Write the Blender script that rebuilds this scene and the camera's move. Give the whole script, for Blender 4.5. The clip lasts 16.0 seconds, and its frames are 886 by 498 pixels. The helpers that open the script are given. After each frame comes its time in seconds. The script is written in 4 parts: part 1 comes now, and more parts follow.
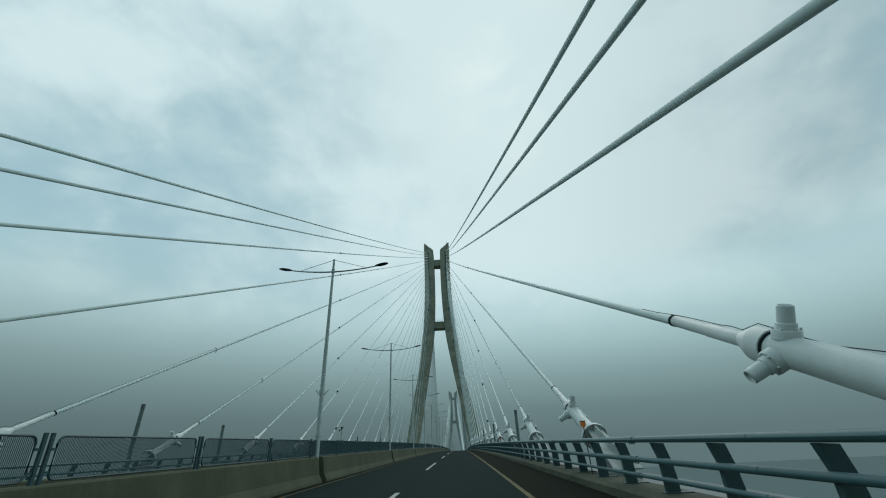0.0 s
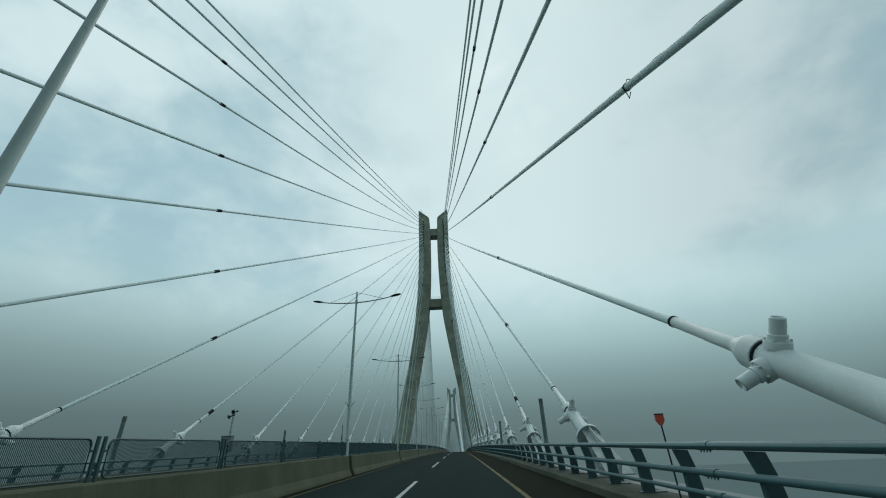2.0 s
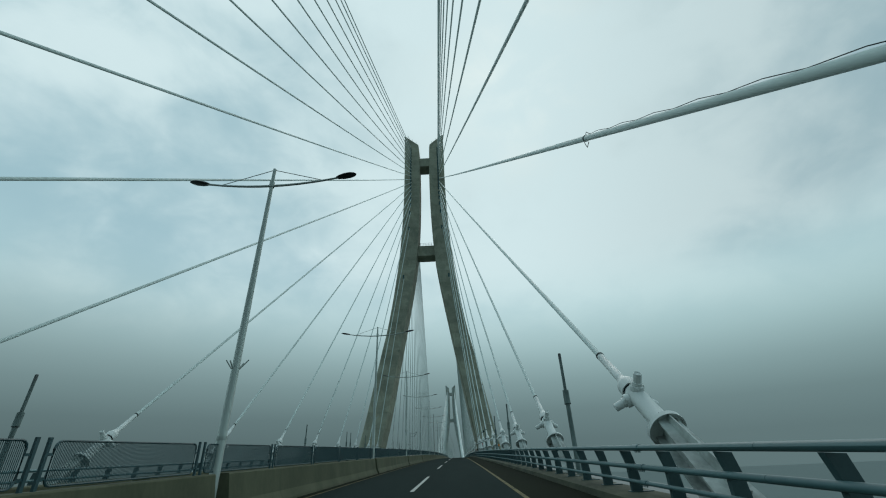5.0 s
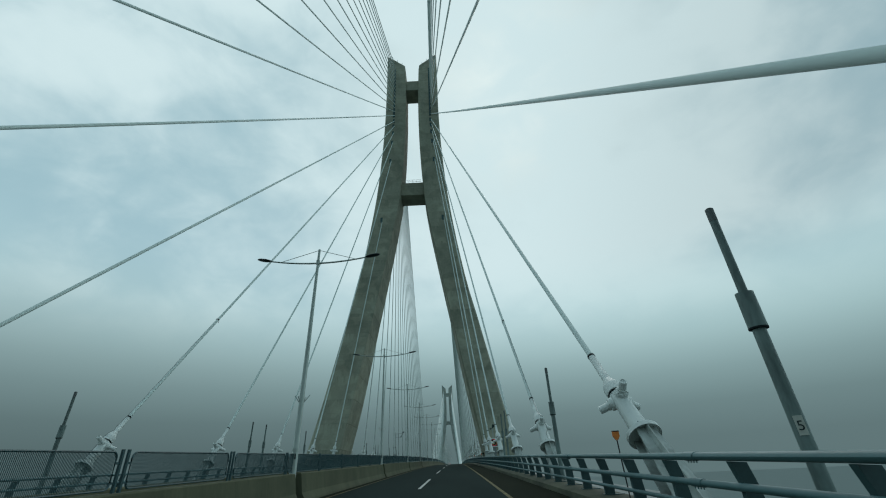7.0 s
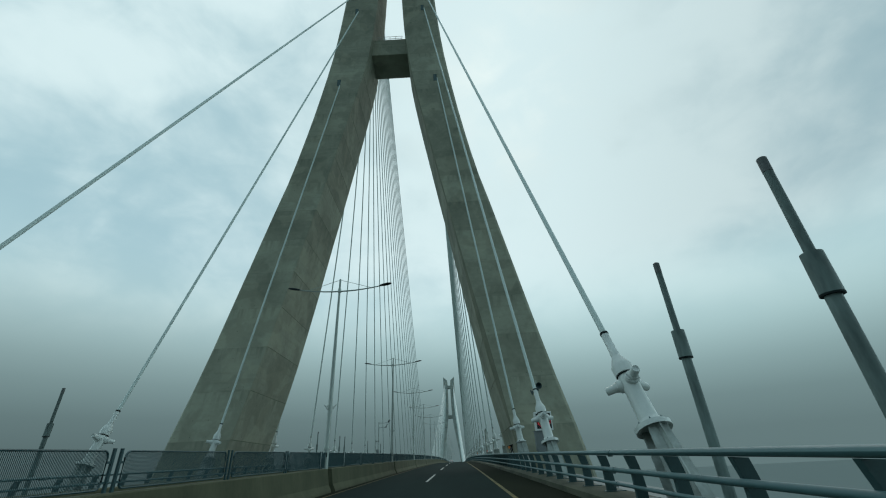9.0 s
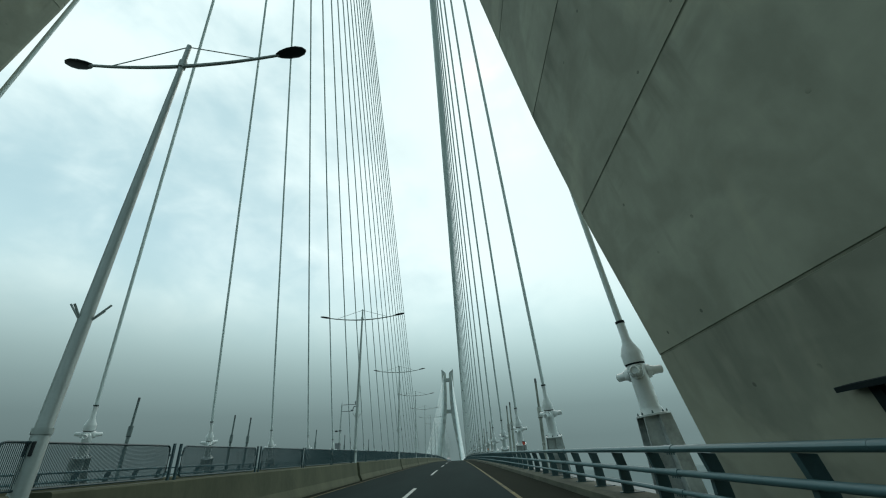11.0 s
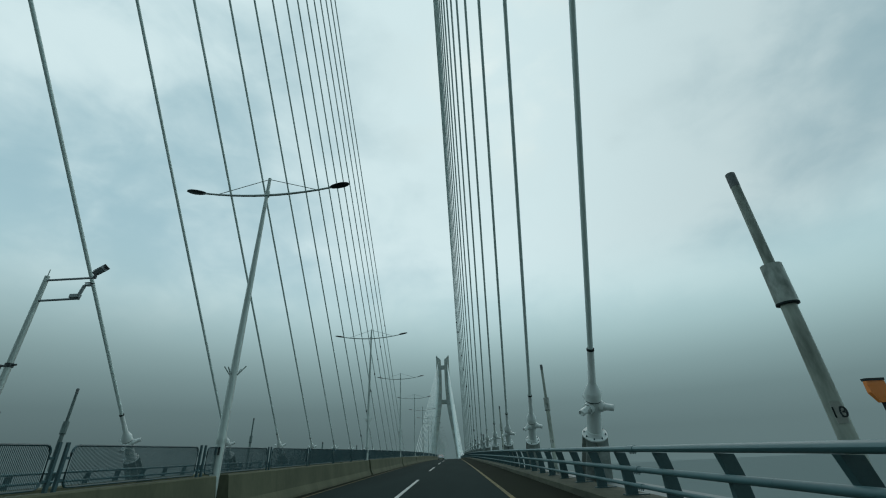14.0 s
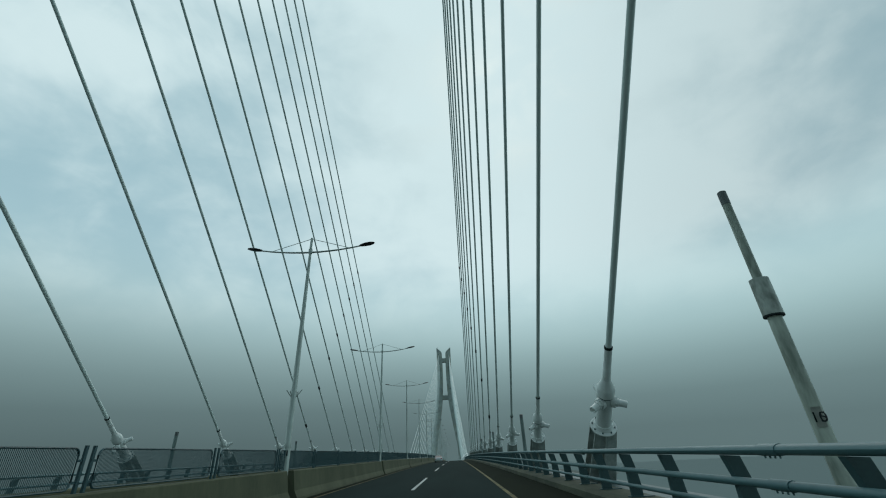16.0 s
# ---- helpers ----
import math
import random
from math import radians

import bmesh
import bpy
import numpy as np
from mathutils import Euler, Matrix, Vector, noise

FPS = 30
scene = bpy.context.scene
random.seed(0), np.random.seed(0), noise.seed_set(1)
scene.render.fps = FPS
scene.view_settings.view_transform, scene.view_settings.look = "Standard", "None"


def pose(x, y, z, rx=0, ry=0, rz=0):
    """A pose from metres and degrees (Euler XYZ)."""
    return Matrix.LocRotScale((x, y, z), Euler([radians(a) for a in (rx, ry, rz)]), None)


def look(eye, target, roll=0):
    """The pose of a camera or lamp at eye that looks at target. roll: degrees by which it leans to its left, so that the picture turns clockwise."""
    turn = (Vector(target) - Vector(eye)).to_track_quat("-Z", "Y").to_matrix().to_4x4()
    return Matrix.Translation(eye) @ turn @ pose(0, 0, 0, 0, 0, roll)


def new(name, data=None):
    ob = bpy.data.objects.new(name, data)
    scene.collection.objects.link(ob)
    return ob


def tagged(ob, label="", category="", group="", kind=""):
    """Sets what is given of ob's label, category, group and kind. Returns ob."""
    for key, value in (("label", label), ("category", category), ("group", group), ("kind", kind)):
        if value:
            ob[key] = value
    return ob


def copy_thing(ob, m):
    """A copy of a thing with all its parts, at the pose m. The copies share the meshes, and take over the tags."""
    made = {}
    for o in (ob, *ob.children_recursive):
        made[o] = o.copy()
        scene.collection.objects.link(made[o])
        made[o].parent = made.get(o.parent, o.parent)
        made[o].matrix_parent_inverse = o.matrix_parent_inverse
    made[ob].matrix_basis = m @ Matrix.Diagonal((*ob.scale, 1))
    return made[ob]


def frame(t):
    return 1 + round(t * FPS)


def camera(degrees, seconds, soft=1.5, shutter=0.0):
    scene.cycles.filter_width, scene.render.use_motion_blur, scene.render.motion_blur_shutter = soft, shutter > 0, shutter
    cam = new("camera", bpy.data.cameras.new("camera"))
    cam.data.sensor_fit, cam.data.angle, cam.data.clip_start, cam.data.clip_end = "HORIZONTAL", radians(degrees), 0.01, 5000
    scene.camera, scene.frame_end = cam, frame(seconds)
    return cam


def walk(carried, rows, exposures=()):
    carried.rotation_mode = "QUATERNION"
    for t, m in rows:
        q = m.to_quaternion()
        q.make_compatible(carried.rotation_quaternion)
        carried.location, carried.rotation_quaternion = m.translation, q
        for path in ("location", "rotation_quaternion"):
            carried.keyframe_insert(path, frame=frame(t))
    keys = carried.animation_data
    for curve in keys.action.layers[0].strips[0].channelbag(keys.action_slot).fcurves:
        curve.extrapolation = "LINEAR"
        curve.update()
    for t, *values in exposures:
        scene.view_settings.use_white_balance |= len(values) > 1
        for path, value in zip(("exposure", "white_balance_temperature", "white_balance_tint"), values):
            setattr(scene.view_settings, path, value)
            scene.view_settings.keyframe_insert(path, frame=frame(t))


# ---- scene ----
# A long cable-stayed bridge under a grey overcast sky, driven along in the right-hand carriageway.
cam = camera(93.91, 16.0, soft=1.1)
PATH = [  # seconds, place, lift, turn, lean
    (0.0, (7.083, 0.000, 1.412), 28.141, 0.994, -2.693),
    (0.5, (6.976, 10.197, 1.989), 28.227, 0.752, -2.391),
    (1.0, (6.967, 20.326, 2.532), 28.178, 0.764, -2.457),
    (1.5, (6.995, 30.488, 3.045), 28.158, 0.890, -2.417),
    (2.0, (6.966, 40.664, 3.574), 28.027, 1.002, -2.267),
    (2.5, (6.928, 50.994, 4.069), 28.055, 1.127, -2.377),
    (3.0, (6.911, 61.291, 4.556), 28.027, 1.189, -2.526),
    (3.5, (6.856, 71.373, 5.005), 28.269, 1.027, -2.364),
    (4.0, (6.831, 81.628, 5.509), 28.076, 0.980, -2.377),
    (6.5, (6.927, 133.692, 7.666), 28.883, 0.530, -2.479),
    (7.0, (6.931, 143.313, 8.133), 28.802, 0.406, -2.527),
    (7.5, (7.006, 154.217, 8.507), 28.632, 0.442, -2.399),
    (8.0, (6.930, 164.527, 8.912), 28.531, 0.294, -2.657),
    (8.2, (6.995, 168.738, 9.081), 28.487, 0.457, -2.730),
    (10.3, (7.007, 212.877, 10.650), 27.978, 0.719, -2.837),
    (10.5, (6.961, 217.048, 10.791), 27.895, 0.711, -2.652),
    (11.0, (6.944, 226.806, 11.029), 28.004, 0.635, -2.505),
    (11.5, (6.889, 237.348, 11.437), 27.742, 0.531, -2.521),
    (12.0, (7.033, 248.695, 11.724), 27.969, 0.589, -1.956),
    (12.5, (6.861, 259.121, 12.031), 27.801, 0.012, -2.601),
    (13.0, (7.046, 269.114, 12.291), 27.768, 0.234, -2.208),
    (13.5, (7.048, 279.610, 12.605), 27.540, 0.110, -2.718),
    (14.0, (7.081, 290.994, 12.902), 27.431, 0.116, -2.687),
    (14.5, (7.168, 301.808, 13.161), 27.394, 0.412, -2.605),
    (15.0, (7.114, 311.844, 13.401), 27.386, 0.414, -2.712),
    (15.5, (7.133, 322.495, 13.659), 27.503, 0.604, -2.591),
    (16.0, (7.004, 333.093, 13.907), 27.405, 0.356, -2.770),
]


def drive_pose(place, lift, turn, lean):
    """Camera pose from its lift above level, its turn to the left and its lean."""
    a, b, c = radians(lift), radians(turn), radians(lean)
    fwd = Vector((-math.sin(b) * math.cos(a), math.cos(b) * math.cos(a), math.sin(a)))
    r0 = Vector((math.cos(b), math.sin(b), 0))
    u0 = r0.cross(fwd)
    right = r0 * math.cos(c) + u0 * math.sin(c)
    up = u0 * math.cos(c) - r0 * math.sin(c)
    m = Matrix((right, up, -fwd)).transposed().to_4x4()
    m.translation = place
    return m


walk(cam, [(t, drive_pose(p, a, b, c)) for t, p, a, b, c in PATH],
     exposures=((0.0, 0.0, 6500, 10), (8.2, 0.0, 6500, 10), (9.4, 0.2, 6580, 10), (10.3, 0.38, 6680, 11), (10.7, 0.43, 6750, 12), (11.05, 0.43, 6800, 12),
                (11.5, 0.03, 6550, 10), (11.8, 0.0, 6500, 10), (16.0, 0.0, 6500, 10)))

# ---- world, sun, exposure ----
SUN_EL, SUN_AZ = radians(50), radians(14)
world = bpy.data.worlds.new("overcast")
scene.world = world
world.use_nodes = True
wn, wl = world.node_tree.nodes, world.node_tree.links
wn.clear()


def wnode(kind, **kw):
    n = wn.new(kind)
    for k, v in kw.items():
        n.inputs[k].default_value = v
    return n


w_co = wn.new("ShaderNodeTexCoord")
w_sep = wn.new("ShaderNodeSeparateXYZ")
wl.new(w_co.outputs["Generated"], w_sep.inputs[0])
# cloud deck: paler overhead, dark and heavy towards the horizon
w_ramp = wn.new("ShaderNodeValToRGB")
wl.new(w_sep.outputs["Z"], w_ramp.inputs[0])
G = ((0.0, 0.148), (0.05, 0.154), (0.11, 0.198), (0.17, 0.29), (0.24, 0.43), (0.33, 0.59), (0.45, 0.68), (1.0, 0.7))
STOPS = [(p, ((0.63 + 0.12 * g) * g, g, 1.03 * g)) for p, g in G]
el = w_ramp.color_ramp.elements
while len(el) < len(STOPS):
    el.new(0.5)
for e, (p, c) in zip(el, STOPS):
    e.position, e.color = p, (*c, 1)
w_map = wn.new("ShaderNodeMapping")
w_map.inputs["Location"].default_value = (0.35, 0.2, 0.6)
w_map.inputs["Scale"].default_value = (1.0, 1.0, 1.5)
wl.new(w_co.outputs["Generated"], w_map.inputs[0])
w_n1 = wnode("ShaderNodeTexNoise", Scale=2.6, Detail=5.0, Roughness=0.5, Distortion=0.3)
w_n2 = wnode("ShaderNodeTexNoise", Scale=7.0, Detail=6.0, Roughness=0.55, Distortion=0.4)
for n in (w_n1, w_n2):
    wl.new(w_map.outputs[0], n.inputs["Vector"])


def wmath(op, a, b, c=None):
    n = wn.new("ShaderNodeMath")
    n.operation = op
    for i, v in enumerate((a, b, c)):
        if v is None:
            continue
        if isinstance(v, float):
            n.inputs[i].default_value = v
        else:
            wl.new(v, n.inputs[i])
    return n.outputs[0]


def wrange(v, lo, hi, a=0.0, b=1.0):
    n = wn.new("ShaderNodeMapRange")
    n.interpolation_type = "SMOOTHSTEP"
    n.inputs["From Min"].default_value, n.inputs["From Max"].default_value = lo, hi
    n.inputs["To Min"].default_value, n.inputs["To Max"].default_value = a, b
    wl.new(v, n.inputs[0])
    return n.outputs[0]


# thinner, whiter cloud round the hidden sun, ahead and high
w_dot = wn.new("ShaderNodeVectorMath")
w_dot.operation = "DOT_PRODUCT"
wl.new(w_co.outputs["Generated"], w_dot.inputs[0])
w_dot.inputs[1].default_value = (0.06, 0.67, 0.74)
w_glow = wrange(w_dot.outputs["Value"], 0.35, 1.0)
w_noise = wmath("MULTIPLY_ADD", w_n2.outputs["Fac"], 0.42, w_n1.outputs["Fac"])
w_mixed = wmath("MULTIPLY_ADD", w_glow, 0.36, w_noise)
w_cl = wrange(w_mixed, 0.76, 1.16)
w_sky = wn.new("ShaderNodeTexSky")
w_sky.sky_type = "NISHITA"
w_sky.sun_disc = False
w_sky.sun_elevation, w_sky.sun_rotation = SUN_EL, SUN_AZ
w_sky.air_density, w_sky.dust_density = 1.0, 3.0
w_skm = wn.new("ShaderNodeMixRGB")
w_skm.blend_type = "MULTIPLY"
w_skm.inputs[0].default_value = 1.0
w_skm.inputs[2].default_value = (0.13, 0.125, 0.115, 1)
wl.new(w_sky.outputs[0], w_skm.inputs[1])
w_thin = wn.new("ShaderNodeMixRGB")
w_thin.inputs[0].default_value = 0.12
w_thin.inputs[1].default_value = (0.35, 0.55, 0.605, 1)
wl.new(w_skm.outputs[0], w_thin.inputs[2])
w_cloud = wn.new("ShaderNodeMixRGB")
wl.new(w_cl, w_cloud.inputs[0])
wl.new(w_thin.outputs[0], w_cloud.inputs[1])
w_cloud.inputs[2].default_value = (0.635, 0.795, 0.82, 1)
# darker behind, away from the hidden sun
w_back = wrange(w_dot.outputs["Value"], -0.5, 0.62, 0.80, 1.0)
w_dim = wn.new("ShaderNodeMixRGB")
w_dim.blend_type = "MULTIPLY"
w_dim.inputs[0].default_value = 1.0
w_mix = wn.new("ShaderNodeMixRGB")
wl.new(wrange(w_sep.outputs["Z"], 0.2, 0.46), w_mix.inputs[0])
w_low = wn.new("ShaderNodeMixRGB")
w_low.blend_type = "MULTIPLY"
w_low.inputs[0].default_value = 1.0
wl.new(w_ramp.outputs[0], w_low.inputs[1])
wl.new(wrange(w_sep.outputs["X"], -0.9, 0.9, 0.91, 1.22), w_low.inputs[2])
# low sky: dark ahead and astern; abeam, unseen, brightened to light legs' inner faces
w_abeam_fill = wn.new("ShaderNodeMixRGB")
w_abeam_fill.blend_type = "MULTIPLY"
w_abeam_fill.inputs[0].default_value = 1.0
wl.new(w_low.outputs[0], w_abeam_fill.inputs[1])
wl.new(wrange(wmath("ABSOLUTE", w_sep.outputs["Y"], 0.0), 0.2, 0.62, 4.2, 1.0), w_abeam_fill.inputs[2])
wl.new(w_abeam_fill.outputs[0], w_mix.inputs[1])
w_side = wn.new("ShaderNodeMixRGB")
w_side.blend_type = "MULTIPLY"
w_side.inputs[0].default_value = 1.0
wl.new(w_cloud.outputs[0], w_side.inputs[1])
wl.new(wrange(w_sep.outputs["X"], 0.1, 0.75, 1.0, 0.80), w_side.inputs[2])
wl.new(w_side.outputs[0], w_mix.inputs[2])
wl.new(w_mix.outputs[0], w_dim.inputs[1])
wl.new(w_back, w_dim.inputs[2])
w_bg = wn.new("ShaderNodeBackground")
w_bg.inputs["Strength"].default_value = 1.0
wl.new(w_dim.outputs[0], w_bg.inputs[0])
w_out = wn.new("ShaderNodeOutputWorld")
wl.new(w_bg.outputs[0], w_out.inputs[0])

sun = new("sun", bpy.data.lights.new("sun", "SUN"))
sun.data.energy, sun.data.angle, sun.data.color = 0.5, radians(40), (1.0, 0.97, 0.92)
sun.matrix_world = look((0, 0, 0), (-math.sin(SUN_AZ) * math.cos(SUN_EL), -math.cos(SUN_AZ) * math.cos(SUN_EL), -math.sin(SUN_EL)))


# ---- materials ----
def material(name, base, dark, rough=0.7, metal=0.0, scale=3.0, fine=40.0, bump=0.15, amount=0.5, stretch=(1, 1, 1), rand=0.0, streak=0.0, gloss=0.5):
    """Two tones mixed by a coarse and a fine noise, with a little relief; streak adds runs that hang down the surface."""
    m = bpy.data.materials.new(name)
    m.use_nodes = True
    n, k = m.node_tree.nodes, m.node_tree.links
    b = n["Principled BSDF"]
    co = n.new("ShaderNodeTexCoord")
    mp = n.new("ShaderNodeMapping")
    mp.inputs["Scale"].default_value = stretch
    k.new(co.outputs["Object"], mp.inputs[0])
    n1, n2 = n.new("ShaderNodeTexNoise"), n.new("ShaderNodeTexNoise")
    for q, s, dt in ((n1, scale, 5.0), (n2, fine, 3.0)):
        q.inputs["Scale"].default_value, q.inputs["Detail"].default_value = s, dt
        k.new(mp.outputs[0], q.inputs["Vector"])
    mix = n.new("ShaderNodeMath")
    mix.operation = "MULTIPLY_ADD"
    mix.inputs[1].default_value = 0.35
    k.new(n2.outputs["Fac"], mix.inputs[0])
    k.new(n1.outputs["Fac"], mix.inputs[2])
    rg = n.new("ShaderNodeMapRange")
    rg.inputs["From Min"].default_value, rg.inputs["From Max"].default_value = 0.45, 0.9
    rg.inputs["To Max"].default_value = amount
    k.new(mix.outputs[0], rg.inputs[0])
    fac = rg.outputs[0]
    if streak:
        ms = n.new("ShaderNodeMapping")
        ms.inputs["Scale"].default_value = (1.4, 1.4, 0.05)
        k.new(co.outputs["Object"], ms.inputs[0])
        n3 = n.new("ShaderNodeTexNoise")
        n3.inputs["Scale"].default_value, n3.inputs["Detail"].default_value = 1.6, 6.0
        k.new(ms.outputs[0], n3.inputs["Vector"])
        r3 = n.new("ShaderNodeMapRange")
        r3.inputs["From Min"].default_value, r3.inputs["From Max"].default_value = 0.5, 0.75
        r3.inputs["To Max"].default_value = streak
        k.new(n3.outputs["Fac"], r3.inputs[0])
        mx = n.new("ShaderNodeMath")
        mx.operation = "MAXIMUM"
        k.new(fac, mx.inputs[0])
        k.new(r3.outputs[0], mx.inputs[1])
        fac = mx.outputs[0]
    col = n.new("ShaderNodeMixRGB")
    col.inputs[1].default_value, col.inputs[2].default_value = (*base, 1), (*dark, 1)
    k.new(fac, col.inputs[0])
    out = col.outputs[0]
    if rand:
        oi = n.new("ShaderNodeObjectInfo")
        hv = n.new("ShaderNodeHueSaturation")
        rr = n.new("ShaderNodeMapRange")
        rr.inputs["To Min"].default_value, rr.inputs["To Max"].default_value = 1 - rand, 1 + rand
        k.new(oi.outputs["Random"], rr.inputs[0])
        k.new(rr.outputs[0], hv.inputs["Value"])
        k.new(out, hv.inputs["Color"])
        out = hv.outputs[0]
    k.new(out, b.inputs["Base Color"])
    b.inputs["Roughness"].default_value, b.inputs["Metallic"].default_value = rough, metal
    b.inputs["Specular IOR Level"].default_value = gloss
    if bump:
        bp = n.new("ShaderNodeBump")
        bp.inputs["Strength"].default_value, bp.inputs["Distance"].default_value = bump, 0.02
        k.new(mix.outputs[0], bp.inputs["Height"])
        k.new(bp.outputs[0], b.inputs["Normal"])
    return m


def plain(name, c, rough=0.5, metal=0.0, glow=0.0):
    m = bpy.data.materials.new(name)
    m.use_nodes = True
    b = m.node_tree.nodes["Principled BSDF"]
    b.inputs["Base Color"].default_value, b.inputs["Roughness"].default_value, b.inputs["Metallic"].default_value = (*c, 1), rough, metal
    if glow:
        b.inputs["Emission Color"].default_value, b.inputs["Emission Strength"].default_value = (*c, 1), glow
    return m


CONCRETE = material("tower_concrete", (0.358, 0.360, 0.283), (0.208, 0.211, 0.165), 0.85, scale=0.22, fine=2.4, bump=0.25, amount=0.75, streak=0.5, gloss=0.25)


def cast_marks(m, lift, start):
    """Dirty joints between the lifts, runs below them and a few tie holes, on a cast concrete surface."""
    n, k = m.node_tree.nodes, m.node_tree.links
    b = n["Principled BSDF"]
    was = b.inputs["Base Color"].links[0].from_socket

    def mt(op, *v):
        q = n.new("ShaderNodeMath")
        q.operation = op
        for i, x in enumerate(v):
            if isinstance(x, (int, float)):
                q.inputs[i].default_value = x
            else:
                k.new(x, q.inputs[i])
        return q.outputs[0]

    def rg(v, lo, hi, a, c):
        q = n.new("ShaderNodeMapRange")
        for key, x in (("From Min", lo), ("From Max", hi), ("To Min", a), ("To Max", c)):
            q.inputs[key].default_value = x
        k.new(v, q.inputs[0])
        return q.outputs[0]

    co = n.new("ShaderNodeTexCoord")
    sp = n.new("ShaderNodeSeparateXYZ")
    k.new(co.outputs["Object"], sp.inputs[0])
    wob = n.new("ShaderNodeTexNoise")
    wob.inputs["Scale"].default_value, wob.inputs["Detail"].default_value = 0.9, 4.0
    k.new(co.outputs["Object"], wob.inputs["Vector"])
    fr = mt("FRACT", mt("DIVIDE", mt("ADD", sp.outputs["Z"], -start), lift))
    # joint line, broken up
    line = mt("MULTIPLY", mt("LESS_THAN", mt("ABSOLUTE", mt("SUBTRACT", fr, 0.997)), 0.006), rg(wob.outputs["Fac"], 0.38, 0.58, 0.05, 0.45))
    # runs below the joint
    ms = n.new("ShaderNodeMapping")
    ms.inputs["Scale"].default_value = (1.0, 1.0, 0.1)
    k.new(co.outputs["Object"], ms.inputs[0])
    rn = n.new("ShaderNodeTexNoise")
    rn.inputs["Scale"].default_value, rn.inputs["Detail"].default_value = 1.7, 5.0
    k.new(ms.outputs[0], rn.inputs["Vector"])
    runs = mt("MULTIPLY", rg(fr, 0.55, 0.99, 0.0, 1.0), rg(rn.outputs["Fac"], 0.47, 0.68, 0.0, 0.55))
    # tie holes
    u = mt("ADD", sp.outputs["X"], sp.outputs["Y"])
    fu = mt("MULTIPLY", mt("SUBTRACT", mt("FRACT", mt("DIVIDE", u, 1.5)), 0.5), 1.5)
    fz = mt("MULTIPLY", mt("SUBTRACT", mt("FRACT", mt("DIVIDE", sp.outputs["Z"], 1.5)), 0.5), 1.5)
    hole = mt("LESS_THAN", mt("ADD", mt("MULTIPLY", fu, fu), mt("MULTIPLY", fz, fz)), 0.0016)
    hole = mt("MULTIPLY", hole, rg(wob.outputs["Fac"], 0.5, 0.56, 0.0, 0.7))
    # large damp patches
    big = n.new("ShaderNodeTexNoise")
    big.inputs["Scale"].default_value, big.inputs["Detail"].default_value, big.inputs["Distortion"].default_value = 0.35, 6.0, 0.6
    k.new(co.outputs["Object"], big.inputs["Vector"])
    patch = rg(big.outputs["Fac"], 0.5, 0.6, 0.0, 0.26)
    # each lift was cast from a batch of its own tone
    batch = n.new("ShaderNodeTexWhiteNoise")
    batch.noise_dimensions = "1D"
    k.new(mt("FLOOR", mt("DIVIDE", mt("ADD", mt("ADD", sp.outputs["Z"], -start), mt("MULTIPLY", mt("SUBTRACT", wob.outputs["Fac"], 0.5), 0.12)), lift)), batch.inputs["W"])
    tone = rg(batch.outputs["Value"], 0.0, 1.0, 0.86, 1.14)
    hv = n.new("ShaderNodeHueSaturation")
    k.new(tone, hv.inputs["Value"])
    k.new(was, hv.inputs["Color"])
    was = hv.outputs[0]
    # pale washed-out patches with a hard rim
    pale = n.new("ShaderNodeTexNoise")
    pale.inputs["Scale"].default_value, pale.inputs["Detail"].default_value, pale.inputs["Distortion"].default_value = 0.16, 5.0, 1.2
    k.new(co.outputs["Object"], pale.inputs["Vector"])
    lighter = n.new("ShaderNodeMixRGB")
    k.new(rg(pale.outputs["Fac"], 0.53, 0.57, 0.0, 0.28), lighter.inputs[0])
    k.new(was, lighter.inputs[1])
    lighter.inputs[2].default_value = (0.46, 0.44, 0.33, 1)
    was = lighter.outputs[0]
    # faint level bands left by the form boards
    mb = n.new("ShaderNodeMapping")
    mb.inputs["Scale"].default_value = (0.05, 0.05, 1.0)
    k.new(co.outputs["Object"], mb.inputs[0])
    bn = n.new("ShaderNodeTexNoise")
    bn.inputs["Scale"].default_value, bn.inputs["Detail"].default_value = 2.2, 4.0
    k.new(mb.outputs[0], bn.inputs["Vector"])
    bands = mt("MULTIPLY", rg(bn.outputs["Fac"], 0.5, 0.66, 0.0, 0.22), rg(wob.outputs["Fac"], 0.35, 0.6, 0.2, 1.0))
    fac = mt("MINIMUM", mt("ADD", mt("MAXIMUM", mt("MAXIMUM", mt("MAXIMUM", line, runs), bands), patch), hole), 1.0)
    mx = n.new("ShaderNodeMixRGB")
    k.new(fac, mx.inputs[0])
    k.new(was, mx.inputs[1])
    mx.inputs[2].default_value = (0.115, 0.115, 0.088, 1)
    k.new(mx.outputs[0], b.inputs["Base Color"])


cast_marks(CONCRETE, 4.5, -55.1)
DARKER_CONCRETE = material("darker_concrete", (0.28, 0.28, 0.21), (0.17, 0.172, 0.13), 0.88, scale=0.5, fine=5.0, bump=0.25, amount=0.8, streak=0.6, gloss=0.2)
JOINT = material("joint_filler", (0.24, 0.24, 0.18), (0.12, 0.122, 0.092), 0.9, scale=2.0, fine=12.0, bump=0.2, amount=0.8, gloss=0.1)
# far tower: paler, bluer concrete, with the haze of distance put into its colour
HAZED_CONCRETE = material("hazed_tower_concrete", (0.43, 0.475, 0.45), (0.25, 0.28, 0.265), 0.85, scale=0.22, fine=2.4, bump=0.25, amount=0.75, streak=0.5, gloss=0.25)
cast_marks(HAZED_CONCRETE, 4.5, -55.1)
